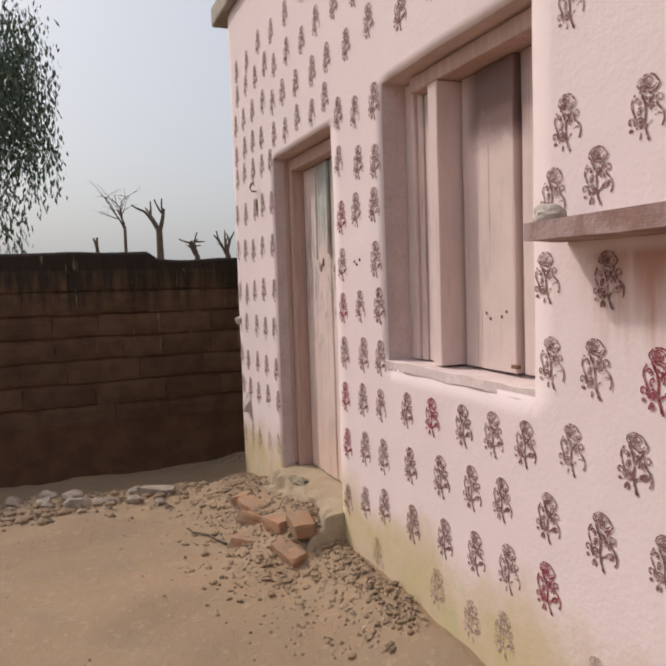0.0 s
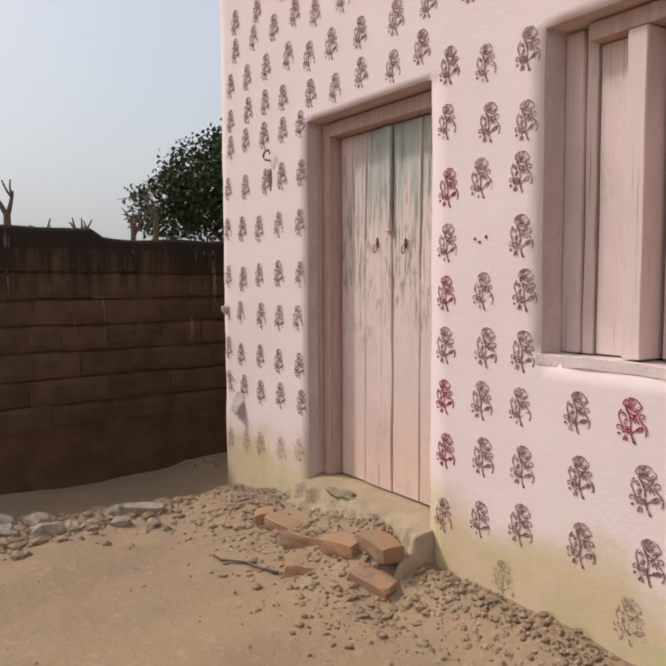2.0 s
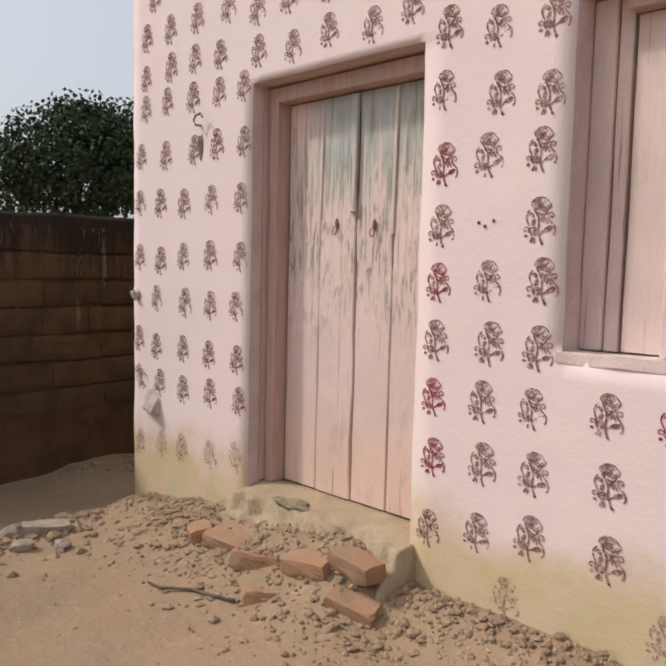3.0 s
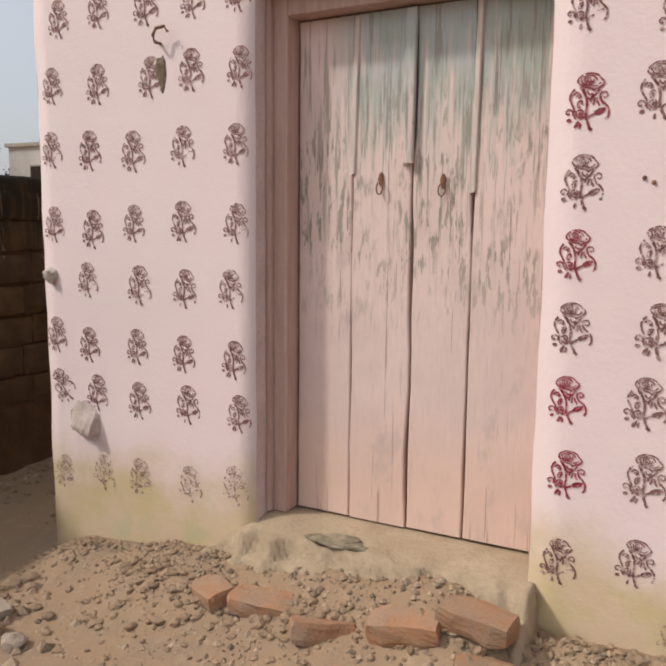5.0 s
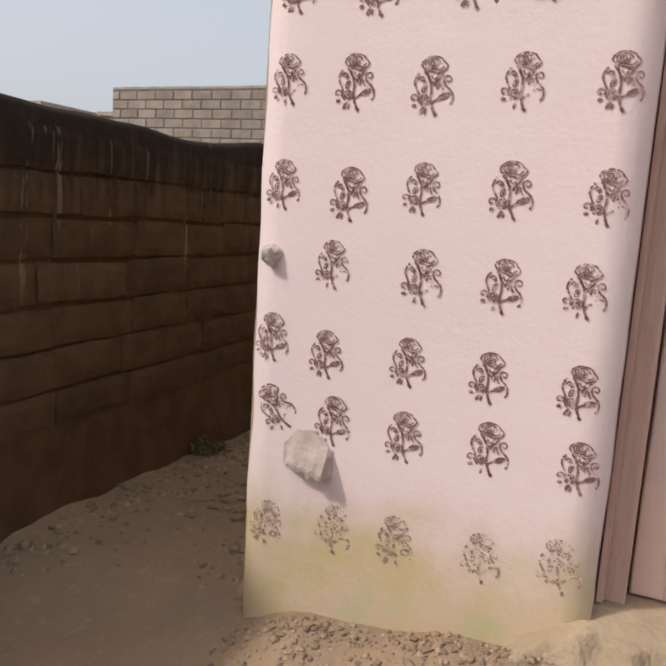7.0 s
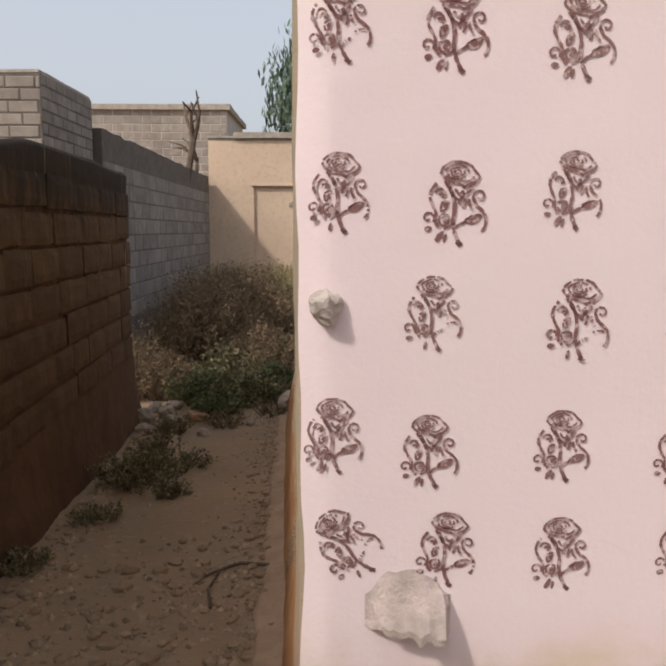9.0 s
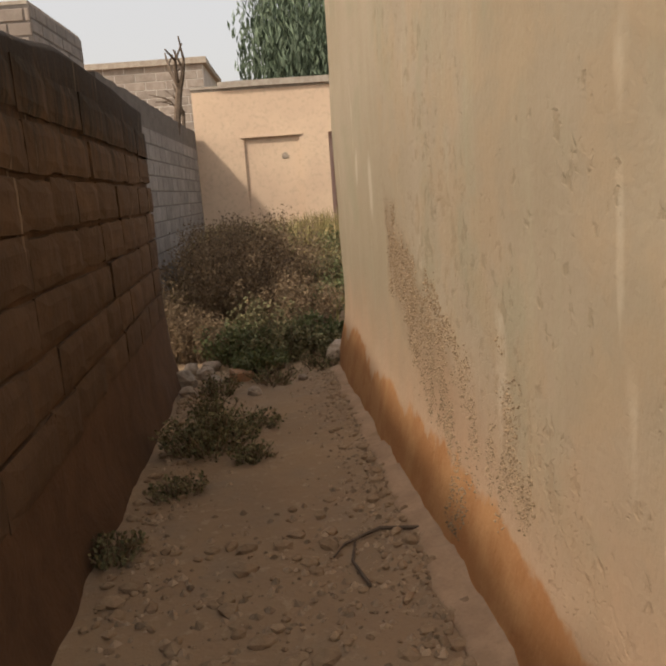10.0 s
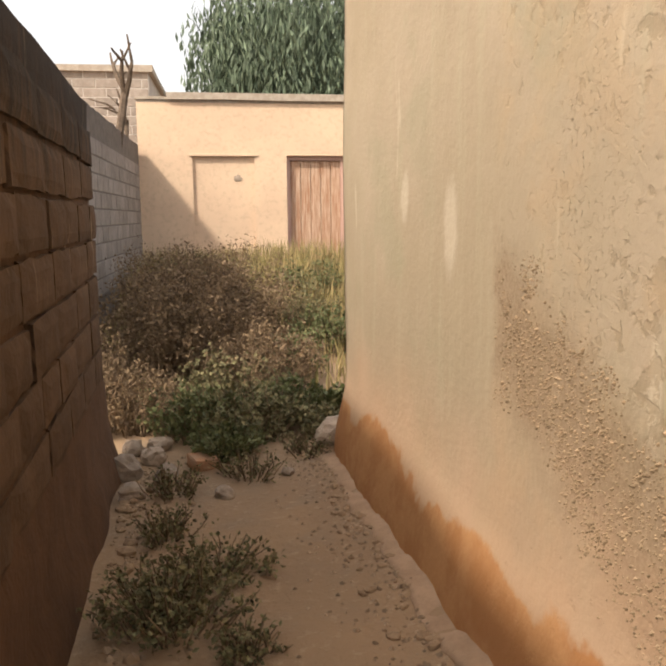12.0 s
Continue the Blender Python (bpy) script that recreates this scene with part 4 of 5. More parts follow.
# ---- cream house closing the lane ----
def build_far_house():
    h = base("cream_house", "flat-roofed cream plastered house closing the lane", "house", (1.0, 15.7, -0.3))
    o = h.location
    y0 = 14.2

    def add(name, bm, m, label="", parent=None):
        bmesh.ops.translate(bm, verts=bm.verts[:], vec=-o)
        return part(name, bm, m, parent or h, label)

    D, N = (0.15, 1.20, 0.1, 2.17), (-1.50, -0.42, 0.55, 2.15)
    xs, zs = [-2.42, N[0], N[1], D[0], D[1], 5.0], [-0.4, 0.1, 0.55, 2.15, 2.17, 3.06]
    bm = bmesh.new()
    v = {}

    def vert(x, z):
        if (x, z) not in v:
            v[x, z] = bm.verts.new((x, y0, z))
        return v[x, z]

    for a, b in zip(xs, xs[1:]):
        for c, d in zip(zs, zs[1:]):
            x, z = (a + b) / 2, (c + d) / 2
            if not any(q[0] < x < q[1] and q[2] < z < q[3] for q in (D, N)):
                bm.faces.new((vert(a, c), vert(b, c), vert(b, d), vert(a, d)))
    r = bmesh.ops.extrude_edge_only(bm, edges=[e for e in bm.edges if len(e.link_faces) == 1])
    for q in r["geom"]:
        if isinstance(q, bmesh.types.BMVert):
            q.co.y = y0 + 0.3
    bmesh.ops.recalc_face_normals(bm, faces=bm.faces[:])
    wall = add("wall", bm, CREAM)
    add("walled_up_window", boxed(N[0], N[1], y0 + 0.05, y0 + 0.28, N[2], N[3]), CREAM, "walled-up window recess in cream plaster", wall)
    add("lintel", boxed(N[0] - .06, N[1] + .06, y0 - 0.025, y0 + 0.05, N[3] + .004, N[3] + 0.05, bevel=0.006), CREAM, "", wall)
    bm = bmesh.new()
    for x0, x1, ya, yb in ((-2.42, -2.15, y0 + .3, 17), (4.75, 5.0, y0 + .3, 17), (-2.42, 5.0, 17.0, 17.3)):
        add_box(bm, x0, x1, ya, yb, -0.4, 3.06)
    add("rear_wall", bm, CREAM)
    add("roof", boxed(-2.42, 5.0, y0, 17.3, 3.064, 3.1), COPING, "flat grey roof")
    add("coping", rough_box(-2.44, -1.9, y0 - 0.03, y0 + 0.25, 3.104, 3.15, 2, 0.008, 2), COPING)
    add("parapet", rough_box(-1.9, 5.03, y0 - 0.07, y0 + 0.3, 3.104, 3.22, 6, 0.014, 5, 4), COPING, "weathered grey brick parapet band")
    door = add("door", boxed(D[0] + .07, D[1] - .07, y0 + .16, y0 + .18, D[2], D[3] - .08), OLD_WOOD, "brown plank door")
    for i in range(5):
        x = D[0] + .08 + i * .182
        add("plank", plank(x, x + .172, y0 + .13, y0 + .158, D[2], D[3] - .085, 0, 40 + i), OLD_WOOD, "", door)
    add("door_frame", boxed(D[0] + .004, D[0] + .068, y0 + .09, y0 + .2, D[2], D[3] - .004), FRAME_PAINT, "", door)
    add("door_frame", boxed(D[1] - .068, D[1] - .004, y0 + .09, y0 + .2, D[2], D[3] - .004), FRAME_PAINT, "", door)
    add("door_frame", boxed(D[0] + .07, D[1] - .07, y0 + .09, y0 + .2, D[3] - .075, D[3] - .004), FRAME_PAINT, "", door)
    bm = lump(.07, 3, (1, .15, .8), 2, .5)
    bmesh.ops.translate(bm, verts=bm.verts[:], vec=(-0.72, y0 + .045, 1.78))
    add("chipped_patch", bm, STONE, "", wall)


build_far_house()


# ---- buildings behind the walls ----
def far_building(label, x0, x1, y0, y1, top, m, openings, seed):
    cx, cy = (x0 + x1) / 2, (y0 + y1) / 2
    h = base("distant_house", label, "house", (cx, cy, -0.05))
    part("wall", boxed(x0 - cx, x1 - cx, y0 - cy, y1 - cy, 0, top), m, h)
    part("roof", rough_box(x0 - cx - .1, x1 - cx + .1, y0 - cy - .1, y1 - cy + .1, top, top + .14, 3, .02, seed), COPING, h)
    for u, z0, z1, w in openings:
        f = part("window", boxed(x0 - cx + u, x0 - cx + u + w, y0 - cy - .05, y0 - cy - .002, z0, z1, bevel=.01), COPING, h)
        # no real hole: a dark mud-coloured slab stands in for the shade inside
        part("pane", boxed(x0 - cx + u + .07, x0 - cx + u + w - .07, y0 - cy - .065, y0 - cy - .052, z0 + .07, z1 - .07), MUD, f, "dark slab standing in for the shade inside the opening")
    return h


WHITE = plain("dull_whitewash", (0.58, 0.54, 0.49), (0.47, 0.43, 0.39), 1.2, 0.3)
TAN = plain("tan_brickwork", (0.42, 0.30, 0.24), (0.50, 0.38, 0.30), 1.5, 0.4)
shed = far_building("whitewashed brick building behind the lane wall", -9.0, -2.6, 18.4, 22, 4.35, WHITE, (), 3)
bm = bmesh.new()
brick_face(bm, Vector((-3.2, -1.8, 2.2)), Vector((1, 0, 0)), Vector((0, 0, 1)), 6.4, 2.1, 0.5, 0.2, 0.012, Vector((0, -1, 0)), 6, 0.02)
bmesh.ops.recalc_face_normals(bm, faces=bm.faces[:])
tagged(part("brickwork", bm, WHITE_BRICK, shed, "whitewashed courses"), kind="stuff")
far_building("pale flat-roofed house beyond the boundary wall", -23.0, -20.0, 18.6, 22, 4.6, WHITE, ((1.2, 2.6, 3.9, .7),), 4)
far_building("tan brick house with a parapet beyond the wall", -19.4, -16.9, 21.0, 25, 4.6, TAN, ((.5, 3.2, 4.1, .6), (1.5, 3.2, 4.1, .6)), 5)
far_building("tall tan brick house beyond the boundary wall", -17.6, -12.0, 23.4, 28, 5.5, TAN, ((.6, 3.8, 4.8, .7), (2.2, 3.8, 4.8, .7), (4, 3.8, 4.8, .7)), 6)
yard = base("yard_wall", "pale low compound wall in front of houses", "wall", (-17.5, 19.4, -0.05))
for i in range(7):
    part("panel", boxed(-3.4 + i * 1.0, -2.46 + i * 1.0, -.1, .1, 0, 3.75 + .05 * math.sin(i * 5)), WHITE, yard)
    part("post", boxed(-2.455 + i * 1.0, -2.405 + i * 1.0, -.14, .14, 0, 3.95), COPING, yard)


# ---- trees ----
def limbs(bm, p, d, length, r, depth, rng, spread_, tips):
    pts, rad = [Vector(p)], [r]
    q, v = Vector(p), Vector(d).normalized()
    for i in range(4):
        v = (v + Vector((rng.gauss(0, .12), rng.gauss(0, .12), rng.gauss(0, .08)))).normalized()
        q = q + v * length / 4
        pts.append(q.copy())
        rad.append(r * (1 - .12 * (i + 1)))
    tube(bm, pts, rad, 6)
    tips.append(q.copy())
    if depth:
        for _ in range(rng.randint(2, 3)):
            w = (v + Vector((rng.gauss(0, spread_), rng.gauss(0, spread_), rng.gauss(.05, spread_ * .6)))).normalized()
            limbs(bm, pts[rng.randint(2, 4)], w, length * rng.uniform(.55, .8), r * .5, depth - 1, rng, spread_, tips)


def bare_tree(label, at, height, r, lean, depth, seed, spread_=.6, first=.6):
    rng = random.Random(seed)
    t = base("bare_tree", label, "tree", at, "bare trees behind the wall")
    bm, tips = bmesh.new(), []
    tube(bm, [(0, 0, -.2), (lean * .3, 0, height * first * .5), (lean * .6, 0, height * first)], [r, r * .8, r * .65], 7)
    part("trunk", bm, BARK, t)
    bm = bmesh.new()
    for i in range(3):
        a = rng.uniform(0, 6.28)
        limbs(bm, (lean * .6, 0, height * first * .97), (math.cos(a) * .5 + lean * .2, math.sin(a) * .5, 1), height * (1 - first) * .62, r * .55, depth, rng, spread_, tips)
    tagged(part("branch", bm, BARK, t), kind="stuff")
    return t


for y, h, r, depth, lean, sp in ((0.25, 3.7, .09, 0, .1, .5), (1.2, 4.9, .06, 3, 0, .55), (2.4, 4.8, .13, 1, -.2, .5), (3.75, 3.5, .11, 1, -.5, .7), (4.85, 3.5, .12, 1, -.3, .6), (6.4, 4.0, .11, 1, .3, .6), (7.2, 4.6, .10, 2, .3, .6)):
    bare_tree("leafless pollarded tree behind the boundary wall", (-22.4 + y * .1, y, -.05), h * 1.04, r * 1.35, lean, depth, int(y * 10), sp, .72)


def leafy_tree(label, at, crowns, trunk, material, count, size, seed, droop=0.0, width=None, group=""):
    """crowns: blobs of (x, y, z, rx, rz) about the foot; leaves gather in small clumps inside them."""
    rng = random.Random(seed)
    t = base("tree", label, "tree", at, group)
    bm, tips = bmesh.new(), []
    h = trunk[0]
    tube(bm, [(0, 0, -.2), (.1, .05, h * .5), (0, .1, h)], [trunk[1], trunk[1] * .8, trunk[1] * .6], 8)
    for c in crowns:
        tube(bm, [(0, .1, h * .8), (c[0] * .5, c[1] * .5, (h + c[2]) / 2), (c[0], c[1], c[2])], [trunk[1] * .5, trunk[1] * .3, trunk[1] * .1], 5)
    part("trunk", bm, BARK, t)
    places = []
    total = sum(c[3] ** 2 * c[4] for c in crowns)
    for cx, cy, cz, rx, rz in crowns:
        for _ in range(int(count * rx * rx * rz / total / 14)):
            d = Vector((rng.gauss(0, 1), rng.gauss(0, 1), rng.gauss(0, 1))).normalized() * rng.random() ** .35
            p = Vector((cx + d.x * rx, cy + d.y * rx, cz + d.z * rz))
            for k in range(14):
                if droop > .5:
                    places.append(p + Vector((rng.gauss(0, size * .5), rng.gauss(0, size * .5), -k * size * .55)))
                else:
                    places.append(p + Vector((rng.gauss(0, size * 1.2), rng.gauss(0, size * 1.2), rng.gauss(0, size))))
    ob = new("crown", leaves_mesh("crown", material, places, size, width or size * .45, droop, seed))
    ob.parent = t
    return t


leafy_tree("dense dark green broad tree beyond the wall", (-28.2, 13.2, -.05), ((0, 0, 5.6, 3.4, 2.6), (-.2, -2.6, 4.6, 2.0, 1.7), (.3, 2.8, 6.2, 2.6, 2.5), (.5, 5.2, 5.0, 2.4, 2.2), (0, 1, 7.2, 2.0, 1.5)), (3.5, .3), DARK_LEAF, 26000, .2, 3)
leafy_tree("low rounded green tree beyond the wall", (-24.5, 21.5, -.05), ((0, 0, 3.2, 1.6, 1.0), (1.6, .5, 2.8, 1.2, .8)), (2.0, .14), DARK_LEAF, 6000, .14, 5)
leafy_tree("tall weeping grey-green tree behind the boundary wall", (-8.9, -3.3, -.05), ((.3, 1.4, 5.4, .9, 1.4), (.2, .7, 5.0, 1.1, 1.6), (.2, 1.75, 4.3, .5, .8), (0, -.6, 6.0, 1.6, 1.6), (.1, 1.2, 3.2, .45, .7)), (4.8, .14), GREY_LEAF, 22000, .13, 7, .8, .02)
leafy_tree("tall weeping grey-green tree behind the cream house", (1.0, 24.5, -.05), ((0, 0, 7.4, 2.6, 2.0), (-1.7, 0, 6.6, 1.5, 1.5), (2.4, .3, 6.8, 2.2, 1.8), (-.4, -.8, 6.0, 2.2, 1.0), (1.8, -1, 5.6, 1.8, .9)), (5, .25), GREY_LEAF, 24000, .3, 9, .8, .04)
bare_tree("dead leaning tree trunk behind the grey wall", (-2.85, 12.0, -.2), 3.9, .085, .9, 1, 17, .6, .8)
bare_tree("dead leaning pale sapling behind the grey wall", (-2.6, 12.9, -.2), 3.5, .05, .3, 1, 19, .5, .8)


# ---- weeds in the lane ----
def bush(name, label, at, r, h, stalks, leaf_count, m_stalk, m_leaf, seed, leaf=.035, width=.016, category="bush", group=""):
    rng = random.Random(seed)
    t = base(name, label, category, (*at, ground_z(*at)), group)
    bm = bmesh.new()
    pts = []
    for _ in range(stalks):
        a, q = rng.uniform(0, 6.28), rng.random() ** .6
        b = Vector((math.cos(a) * r * q * .45, math.sin(a) * r * q * .45, -.03))
        e = Vector((math.cos(a) * r * q, math.sin(a) * r * q, h * rng.uniform(.5, 1.05) * (1 - .35 * q * q)))
        m = (b + e) / 2 + Vector((rng.gauss(0, r * .08), rng.gauss(0, r * .08), h * .08))
        tube(bm, [b, m, e], [.006, .0045, .002], 3)
        pts.append((b, m, e))
    tagged(part("stem", bm, m_stalk, t), kind="stuff")
    places = []
    for _ in range(leaf_count):
        b, m, e = rng.choice(pts)
        k = rng.random() ** .7
        p = b.lerp(m, k * 2) if k < .5 else m.lerp(e, k * 2 - 1)
        places.append(p + Vector((rng.gauss(0, r * .07), rng.gauss(0, r * .07), rng.gauss(0, h * .05))))
    ob = new("foliage", leaves_mesh("foliage", m_leaf, places, leaf, width, -.2, seed))
    ob.parent = t
    return t


bush("dry_bush", "tall dark dry bush by the grey wall", (-1.35, 6.9), .75, 1.15, 170, 13500, DRY, DRY, 1, .038, .009)
bush("dry_bush", "tall dark dry bush in the shaded lane", (-0.95, 8.1), .8, 1.15, 150, 12000, DRY, DRY, 2, .038, .009)
bush("dry_bush", "brown tangled dry bush in the lane", (-1.5, 9.6), .9, 1.0, 120, 9000, DRY, DRY, 3, .038, .009)
bush("dry_bush", "brown tangled dry bush in the lane", (-0.6, 6.3), .5, .62, 90, 6500, DRY, DRY, 14, .032, .007)
for i, (x, y, r, h) in enumerate(((-0.75, 5.35, .42, .34), (-1.15, 5.5, .4, .36), (-0.5, 5.7, .3, .28), (-0.9, 6.0, .5, .5), (-0.45, 6.9, .4, .42), (0.1, 7.6, .5, .5), (-0.2, 9.0, .6, .6), (0.2, 10.5, .7, .6), (-1.2, 11.0, .8, .7), (-.3, 5.25, .22, .18), (-.95, 5.0, .25, .2))):
    bush("green_weed", "low leafy green weeds in the lane", (x, y), r, h, 60, 2300, DRY, LEAF if i % 3 else DUSTY, 20 + i, .035, .014, "weed", "green weeds in the lane")
bush("dry_bush", "low dark dry bush against the wall end", (-1.85, 5.75), .5, .7, 90, 6500, DRY, DRY, 15, .028, .006)
bush("dry_bush", "low dark dry bush against the wall end", (-1.5, 5.6), .35, .45, 70, 4000, DRY, DRY, 16, .028, .006)
bush("small_shrub", "small dusty green shrub beside the adobe wall", (-1.10, 2.95), .30, .22, 70, 1500, DRY, DUSTY, 31, .024, .009)
bush("small_shrub", "small dusty green shrub beside the adobe wall", (-0.98, 3.35), .26, .14, 60, 900, DRY, DUSTY, 32, .022, .009)
for i, (x, y, r, h) in enumerate(((-1.15, 2.3, .16, .10), (-0.85, 2.75, .14, .09), (-1.2, 3.8, .2, .14), (-1.3, 1.7, .14, .1), (-.8, 4.6, .25, .16), (-.45, 4.9, .2, .14), (-1.2, 4.4, .2, .16))):
    bush("dry_tuft", "low straggly dusty weed on the lane floor", (x, y), r, h, 40, 420, DRY, DUSTY, 60 + i, .02, .008, "weed", "dusty tufts in the lane")
bush("broad_weed", "single broad-leaved weed at the wall corner", (-0.16, 5.55), .12, .2, 14, 260, LEAF, LEAF, 33, .06, .03, "weed")


def grass():
    """Straw-dry standing grass over the end of the lane."""
    rng = random.Random(8)
    vs, fs = [], []
    for _ in range(26000):
        y = rng.uniform(6.2, 14.1)
        x = rng.uniform(grey_x(y) + .1, 4.2 if y > 5.2 else -.3)
        if noise.noise((x * .9, y * .9, 7)) < -.25 or rng.random() > .35 + .65 * smooth(y, 7, 10.5):
            continue
        h = rng.uniform(.15, .5) * (.7 + .75 * smooth(y, 8, 13))
        z = ground_z(x, y) - .02
        a = rng.uniform(0, 6.28)
        d = Vector((math.cos(a), math.sin(a), 0))
        s = Vector((-d.y, d.x, 0)) * rng.uniform(.005, .011)
        b = Vector((x, y, z))
        bend = rng.uniform(0, .4) * h
        n = len(vs)
        vs += [b - s, b + s, b + d * bend * .35 + Vector((0, 0, h * .6)) + s * .8, b + d * bend * .35 + Vector((0, 0, h * .6)) - s * .8, b + d * bend + Vector((0, 0, h))]
        fs += [(n, n + 1, n + 2, n + 3), (n + 3, n + 2, n + 4)]
    me = bpy.data.meshes.new("grass")
    me.from_pydata([tuple(v) for v in vs], [], fs)
    me.materials.append(STRAW)
    tagged(new("grass", me), "standing dry straw-coloured grass and weeds", "grass", kind="stuff")


grass()


# ---- rubble, bricks, stones ----
def rest(x, y):
    return ground_z(x, y)


def loose(name, label, category, bm, material, x, y, lift, turn=(0, 0, 0), group=""):
    ob = part(name, bm, material)
    ob.matrix_basis = pose(x, y, rest(x, y) + lift, *turn)
    return tagged(ob, label, category, group)


def brick_shape(seed, broken=1.0):
    bm = boxed(-.115 * broken, .115 * broken, -.055, .055, -.036, .036)
    bmesh.ops.subdivide_edges(bm, edges=bm.edges[:], cuts=3, use_grid_fill=True)
    for v in bm.verts:
        k = sum(abs(c) > s * .97 for c, s in zip(v.co, (.115 * broken, .055, .036)))
        v.co *= 1 - .05 * max(0, k - 1) * (1 + noise.noise(v.co * 25 + Vector((seed, 0, 0))))
        v.co += noise.noise_vector(v.co * 18 + Vector((seed * 3, 0, 0))) * .010
    return bm


for i, (x, y, l, t, b) in enumerate(((1.26, -.26, .0, (10, 5, 14), 1), (1.50, -.30, -.012, (-14, 6, 35), .9), (1.76, -.24, .01, (9, -5, 10), 1), (1.97, -.19, .04, (5, 3, -6), 1), (2.03, -.27, -.005, (8, 8, 16), .9),
                                     (1.66, -.40, -.02, (-9, 8, 55), .7), (1.06, -.27, -.01, (14, -5, -30), .7))):
    loose("loose_brick", "broken orange fired brick half buried in earth", "brick", brick_shape(i, b), BRICK, x, y, l, t, "bricks below the door step")
for i, (x, y, s) in enumerate(((.14, -1.62, .06), (.30, -1.42, .055), (.42, -1.22, .07), (.47, -1.02, .05), (.36, -1.10, .045), (.52, -.88, .05), (.33, -.83, .06), (.22, -1.24, .07), (.6, -.72, .04), (.1, -1.4, .05), (-.3, -1.2, .06), (-.45, -1.5, .07), (-.35, -.75, .06), (.05, -1.8, .07), (.18, -2.0, .06), (.3, -1.9, .045))):
    loose("stone", "pale rough stone on the edge of the trodden earth", "stone", lump(s, i + 2, (1.2, .9, .65), 2, .5), STONE, x, y, s * .3, (0, 0, i * 47), "stones along the earth edge")
loose("cut_stone", "flat pale stone slab lying on the earth", "stone", rough_box(-.11, .11, -.05, .05, -.03, .03, 3, .008, 3, 9), STONE, .38, -.70, .03, (0, 3, 70))
for i, (x, y, s, m) in enumerate(((-.26, 4.96, .125, STONE), (-1.26, 4.62, .07, STONE), (-1.36, 4.95, .08, STONE), (-1.5, 4.7, .09, STONE), (-1.42, 4.35, .07, STONE), (-.60, 4.55, .035, STONE), (-1.35, 5.2, .07, STONE), (-1.5, 5.15, .08, STONE), (-.95, 4.32, .05, STONE))):
    loose("stone", "pale stone lying at the weedy lane edge", "stone", lump(s, i + 30, (1.1, .9, .8), 3, .45), m, x, y, s * .4, (0, 0, i * 61), "stones in the lane")
loose("loose_brick", "pinkish brick lying among lane weeds", "brick", brick_shape(21, .75), BRICK, -1.07, 4.8, .04, (12, 10, 35))
loose("cloth_scrap", "dull crumpled cloth scrap on the door step", "cloth", lump(.05, 44, (1.9, .7, .35), 3, .8), plain("olive_rag", (.30, .25, .17), (.18, .15, .10), 25, .6), 1.42, -.02, .12)
bpy.data.objects["cloth_scrap"].location.z = .245


def twig(label, pts, r):
    o = Vector((*pts[0], ground_z(*pts[0])))
    bm = bmesh.new()
    tube(bm, [Vector((x, y, ground_z(x, y) + .012)) - o for x, y in pts], [r * (1 - .5 * i / len(pts)) for i in range(len(pts))], 5)
    ob = part("twig", bm, BARK)
    ob.location = o
    tagged(ob, label, "twig")


twig("thin dry twig lying on the trodden earth", ((1.62, -.50), (1.52, -.53), (1.40, -.55), (1.28, -.62), (1.2, -.63)), .008)
twig("short dry twig lying below the step", ((1.05, -.28), (1.12, -.32), (1.2, -.33)), .005)
twig("bent dry twig on the lane floor", ((-.20, 1.55), (-.33, 1.62), (-.46, 1.60), (-.5, 1.5)), .008)
twig("forked dry twig on the lane floor", ((-.40, 1.25), (-.44, 1.45), (-.42, 1.62)), .007)


def pebbles():
    """Loose grit and crumbs of plaster."""
    rng = random.Random(4)
    bm = bmesh.new()
    tops = []
    for _ in range(6000):
        k = rng.random()
        if k < .32:
            x, y, s = rng.uniform(.9, 3.0), -abs(rng.gauss(0, .24)) - .04, .003 + .012 * rng.random() ** 3
        elif k < .45:
            x, y, s = rng.gauss(.3, .2), rng.uniform(-2.2, -.4), .005 + .022 * rng.random() ** 2
        elif k < .55:
            x, y, s = rng.uniform(0, 1.0), -abs(rng.gauss(0, .16)) - .02, .003 + .009 * rng.random() ** 2
        elif k < .72:
            y = rng.uniform(.2, 5)
            x, s = side_x(y, -.1) - .06 - abs(rng.gauss(0, .14)), rng.uniform(.004, .014)
        elif k < .82:
            y = rng.uniform(0, 5)
            x, s = mud_x(y) + .18 + abs(rng.gauss(0, .15)), rng.uniform(.004, .02)
        elif k < .9:
            x, y, s = rng.gauss(-.5, .3), rng.gauss(1.3, .35), .004 + .016 * rng.random() ** 2
        else:
            x, y, s = rng.uniform(-.2, 4), rng.uniform(-3.5, -.2), .003 + .009 * rng.random() ** 2
        c = Vector((x, y, ground_z(x, y) + s * .25))
        ring = [bm.verts.new(c + Vector((math.cos(a) * s * rng.uniform(.7, 1.3), math.sin(a) * s * rng.uniform(.7, 1.3), -s * .2))) for a in (0, 1.25, 2.5, 3.8, 5.0)]
        top = bm.verts.new(c + Vector((rng.gauss(0, s * .2), rng.gauss(0, s * .2), s * rng.uniform(.4, .9))))
        for i in range(5):
            bm.faces.new((ring[i], ring[(i + 1) % 5], top))
    tagged(part("grit", bm, GRIT), "loose grit and crumbs scattered on earth", "grit", kind="stuff")


pebbles()


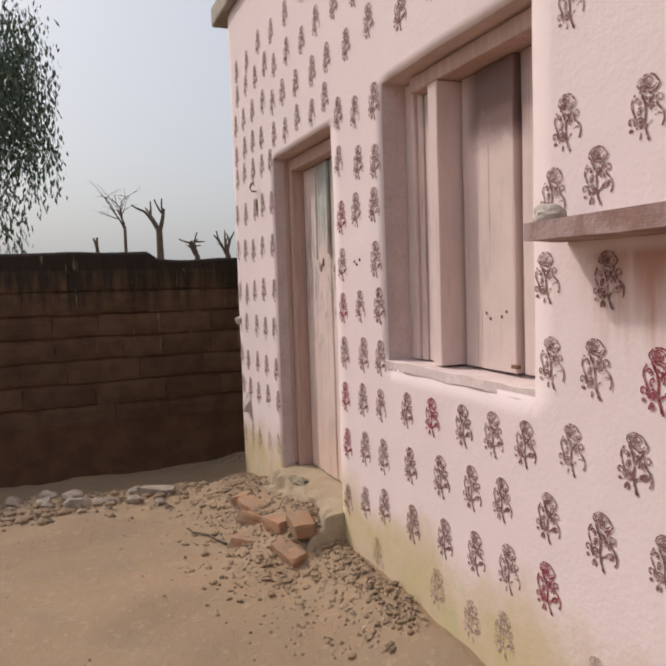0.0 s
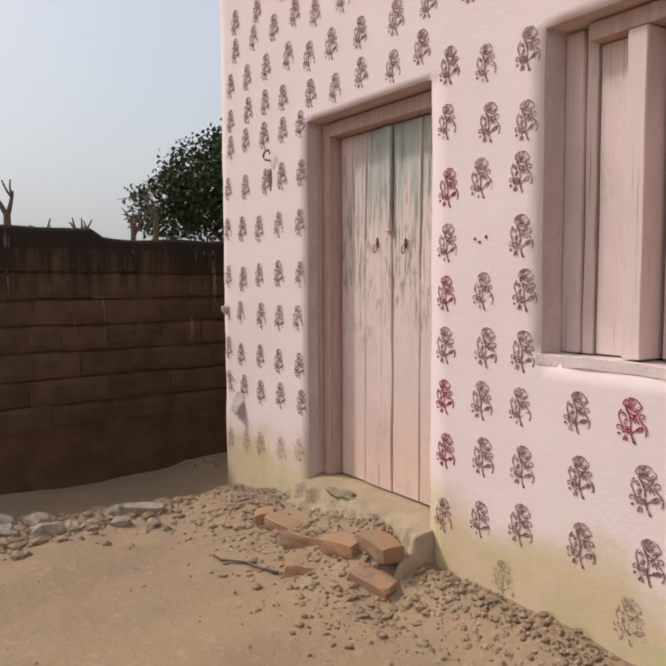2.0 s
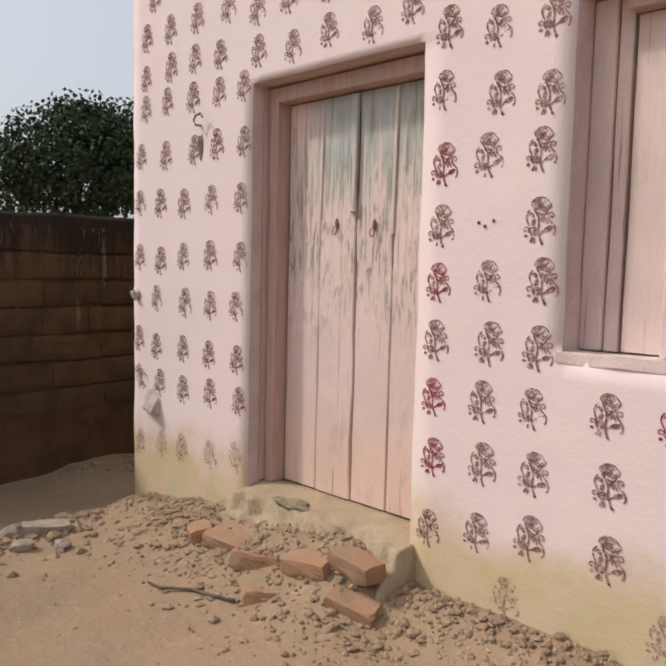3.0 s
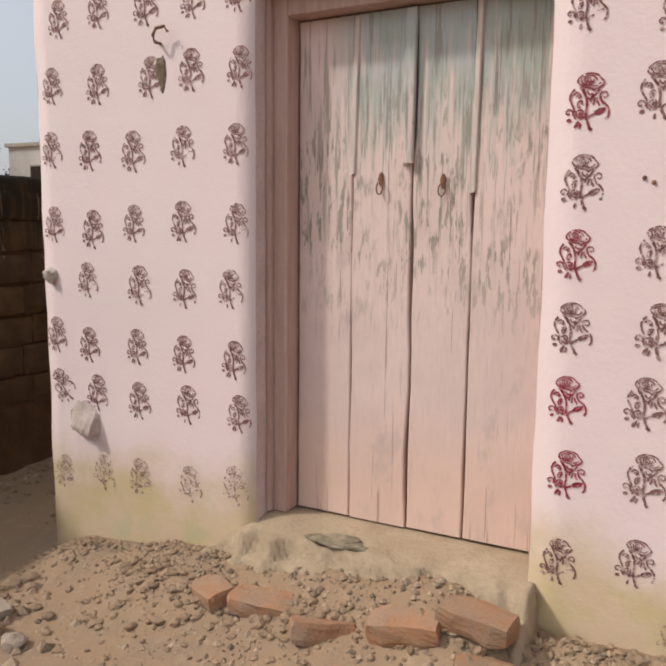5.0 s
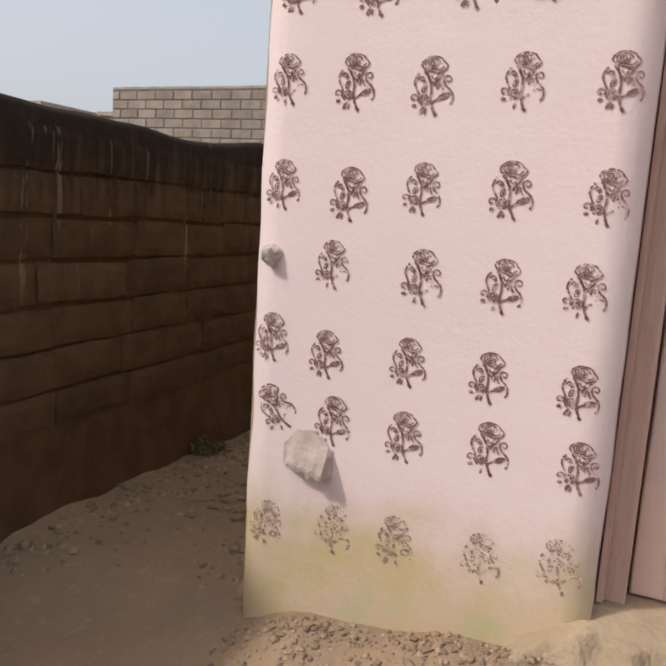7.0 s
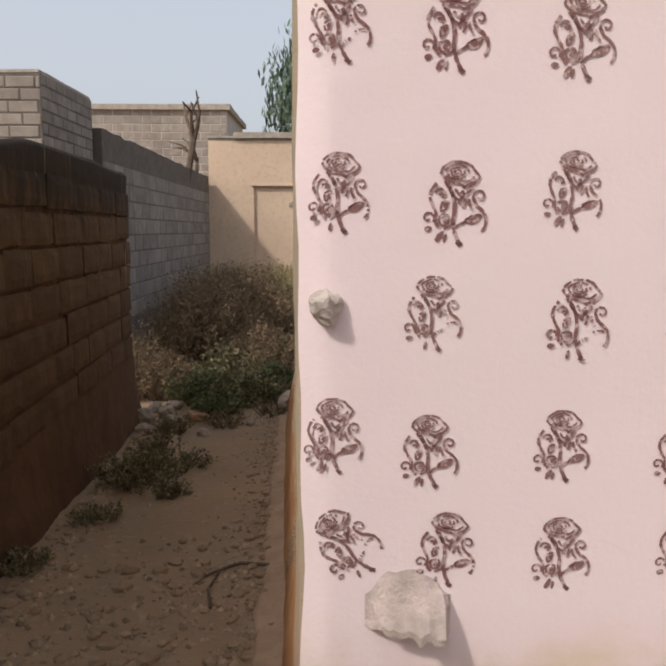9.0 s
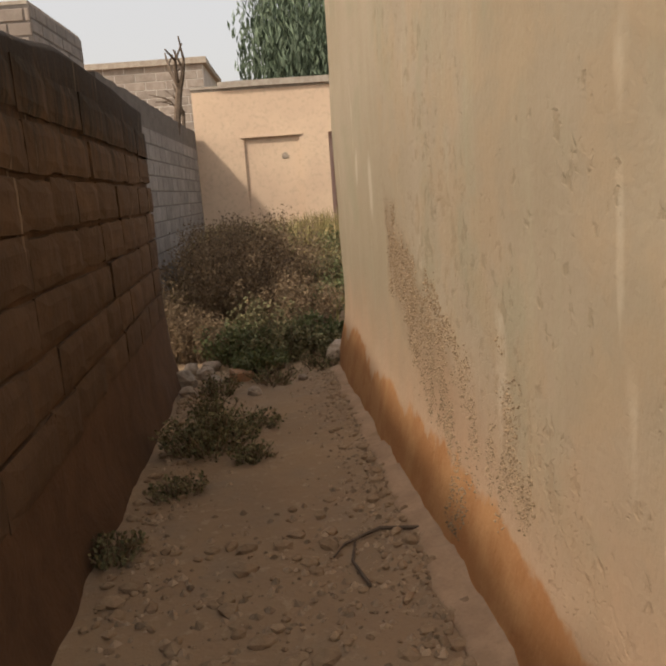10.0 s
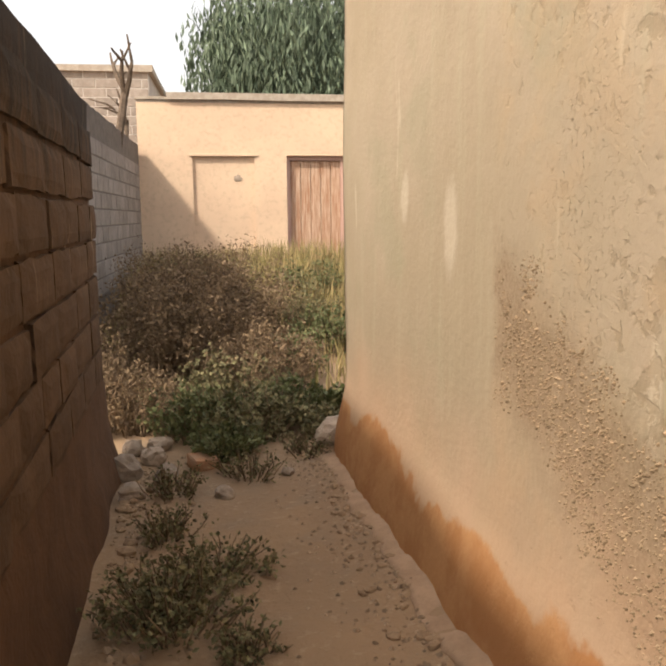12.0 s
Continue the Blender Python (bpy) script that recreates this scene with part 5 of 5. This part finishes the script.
def clods():
    """Crumbled plaster and earth clods: below the step, along the earth edge, and down the lane."""
    rng = random.Random(14)
    vs, fs = [], []
    ico = bmesh.new()
    bmesh.ops.create_icosphere(ico, subdivisions=1, radius=1)
    ball = [v.co.copy() for v in ico.verts]
    tri = [[v.index for v in f.verts] for f in ico.faces]
    ico.free()
    for _ in range(3200):
        k = rng.random()
        if k < .42:
            x, y = rng.uniform(.6, 2.35), -.2 - abs(rng.gauss(0, .2))
            s = .004 + .020 * rng.random() ** 5
        elif k < .52:
            x, y, s = rng.uniform(2.1, 3.1), -.03 - abs(rng.gauss(0, .12)), .004 + .016 * rng.random() ** 3
        elif k < .66:
            y = rng.uniform(-2.3, -.35)
            x, s = .33 + .12 * math.sin(y * 3) + rng.gauss(0, .12), .008 + .035 * rng.random() ** 2.5
        elif k < .76:
            x, y, s = rng.uniform(.0, 1.0), -.03 - abs(rng.gauss(0, .13)), .003 + .014 * rng.random() ** 4
        elif k < .86:
            y = rng.uniform(.4, 5.0)
            x, s = side_x(y, -.2) - .05 - abs(rng.gauss(0, .07)), .006 + .022 * rng.random() ** 3
        elif k < .94:
            y = rng.uniform(.0, 5.2)
            x, s = mud_x(y) + .12 + abs(rng.gauss(0, .1)), .008 + .03 * rng.random() ** 3
        else:
            x, y, s = rng.gauss(-.55, .3), rng.gauss(1.2, .4), .008 + .03 * rng.random() ** 3
        if side_x(max(y, 0), 0) < x and y > -.02:
            continue
        c = Vector((x, y, ground_z(x, y) + s * .2))
        n = len(vs)
        off = Vector((rng.random() * 90, 0, 0))
        q = Vector((rng.uniform(.8, 1.5), rng.uniform(.7, 1.2), rng.uniform(.45, .8))) * s
        turn = Matrix.Rotation(rng.uniform(0, 6.28), 3, "Z")
        for b in ball:
            b2 = b * (1 + .35 * noise.noise(b * 1.3 + off))
            vs.append(tuple(c + turn @ Vector((b2.x * q.x, b2.y * q.y, b2.z * q.z))))
        fs += [[n + i for i in t] for t in tri]
    me = bpy.data.meshes.new("rubble")
    me.from_pydata(vs, [], fs)
    me.materials.append(CLOD)
    tagged(new("rubble", me), "crumbled earth clods and plaster rubble", "rubble", kind="stuff")


clods()


def crumbled_patch():
    """Loose pebbly plaster where the side wall has weathered back."""
    rng = random.Random(23)
    vs, fs = [], []
    for _ in range(60000):
        y, z = rng.uniform(.7, 3.1), rng.uniform(-.05, 1.1)
        # a slanting swath, from shoulder height far along down to the foot nearer the corner
        k = max(0.0, min(1.0, (2.55 - y) / 1.05))
        off = abs(z - (.80 - .48 * k)) / (.20 + .16 * k)
        if y > 2.62 or off + 1.1 * noise.noise((y * 4, z * 4, 5)) + .9 * noise.noise((y * 11, z * 11, 2)) + .6 * smooth(1.5 - y, 0, .7) > .75 * rng.uniform(.3, 1.1):
            continue
        s = .0015 + .0075 * rng.random() ** 3
        c = Vector((side_x(y, z) + s * .25, y, z))
        n = len(vs)
        vs.append(tuple(c + Vector((-s * rng.uniform(.7, 1.3), rng.gauss(0, s * .2), rng.gauss(0, s * .2)))))
        for a in (0, 1.25, 2.5, 3.8, 5.0):
            vs.append(tuple(c + Vector((s * .3, math.cos(a) * s * rng.uniform(.7, 1.4), math.sin(a) * s * rng.uniform(.7, 1.4)))))
        fs += [(n, n + 1 + i, n + 1 + (i + 1) % 5) for i in range(5)]
    me = bpy.data.meshes.new("crumbled_plaster")
    me.from_pydata(vs, [], fs)
    me.materials.append(CRUMB)
    ob = new("crumbled_plaster", me)
    ob.parent = wall_side
    tagged(ob, "pebbly crumbled plaster patch", kind="stuff")


crumbled_patch()
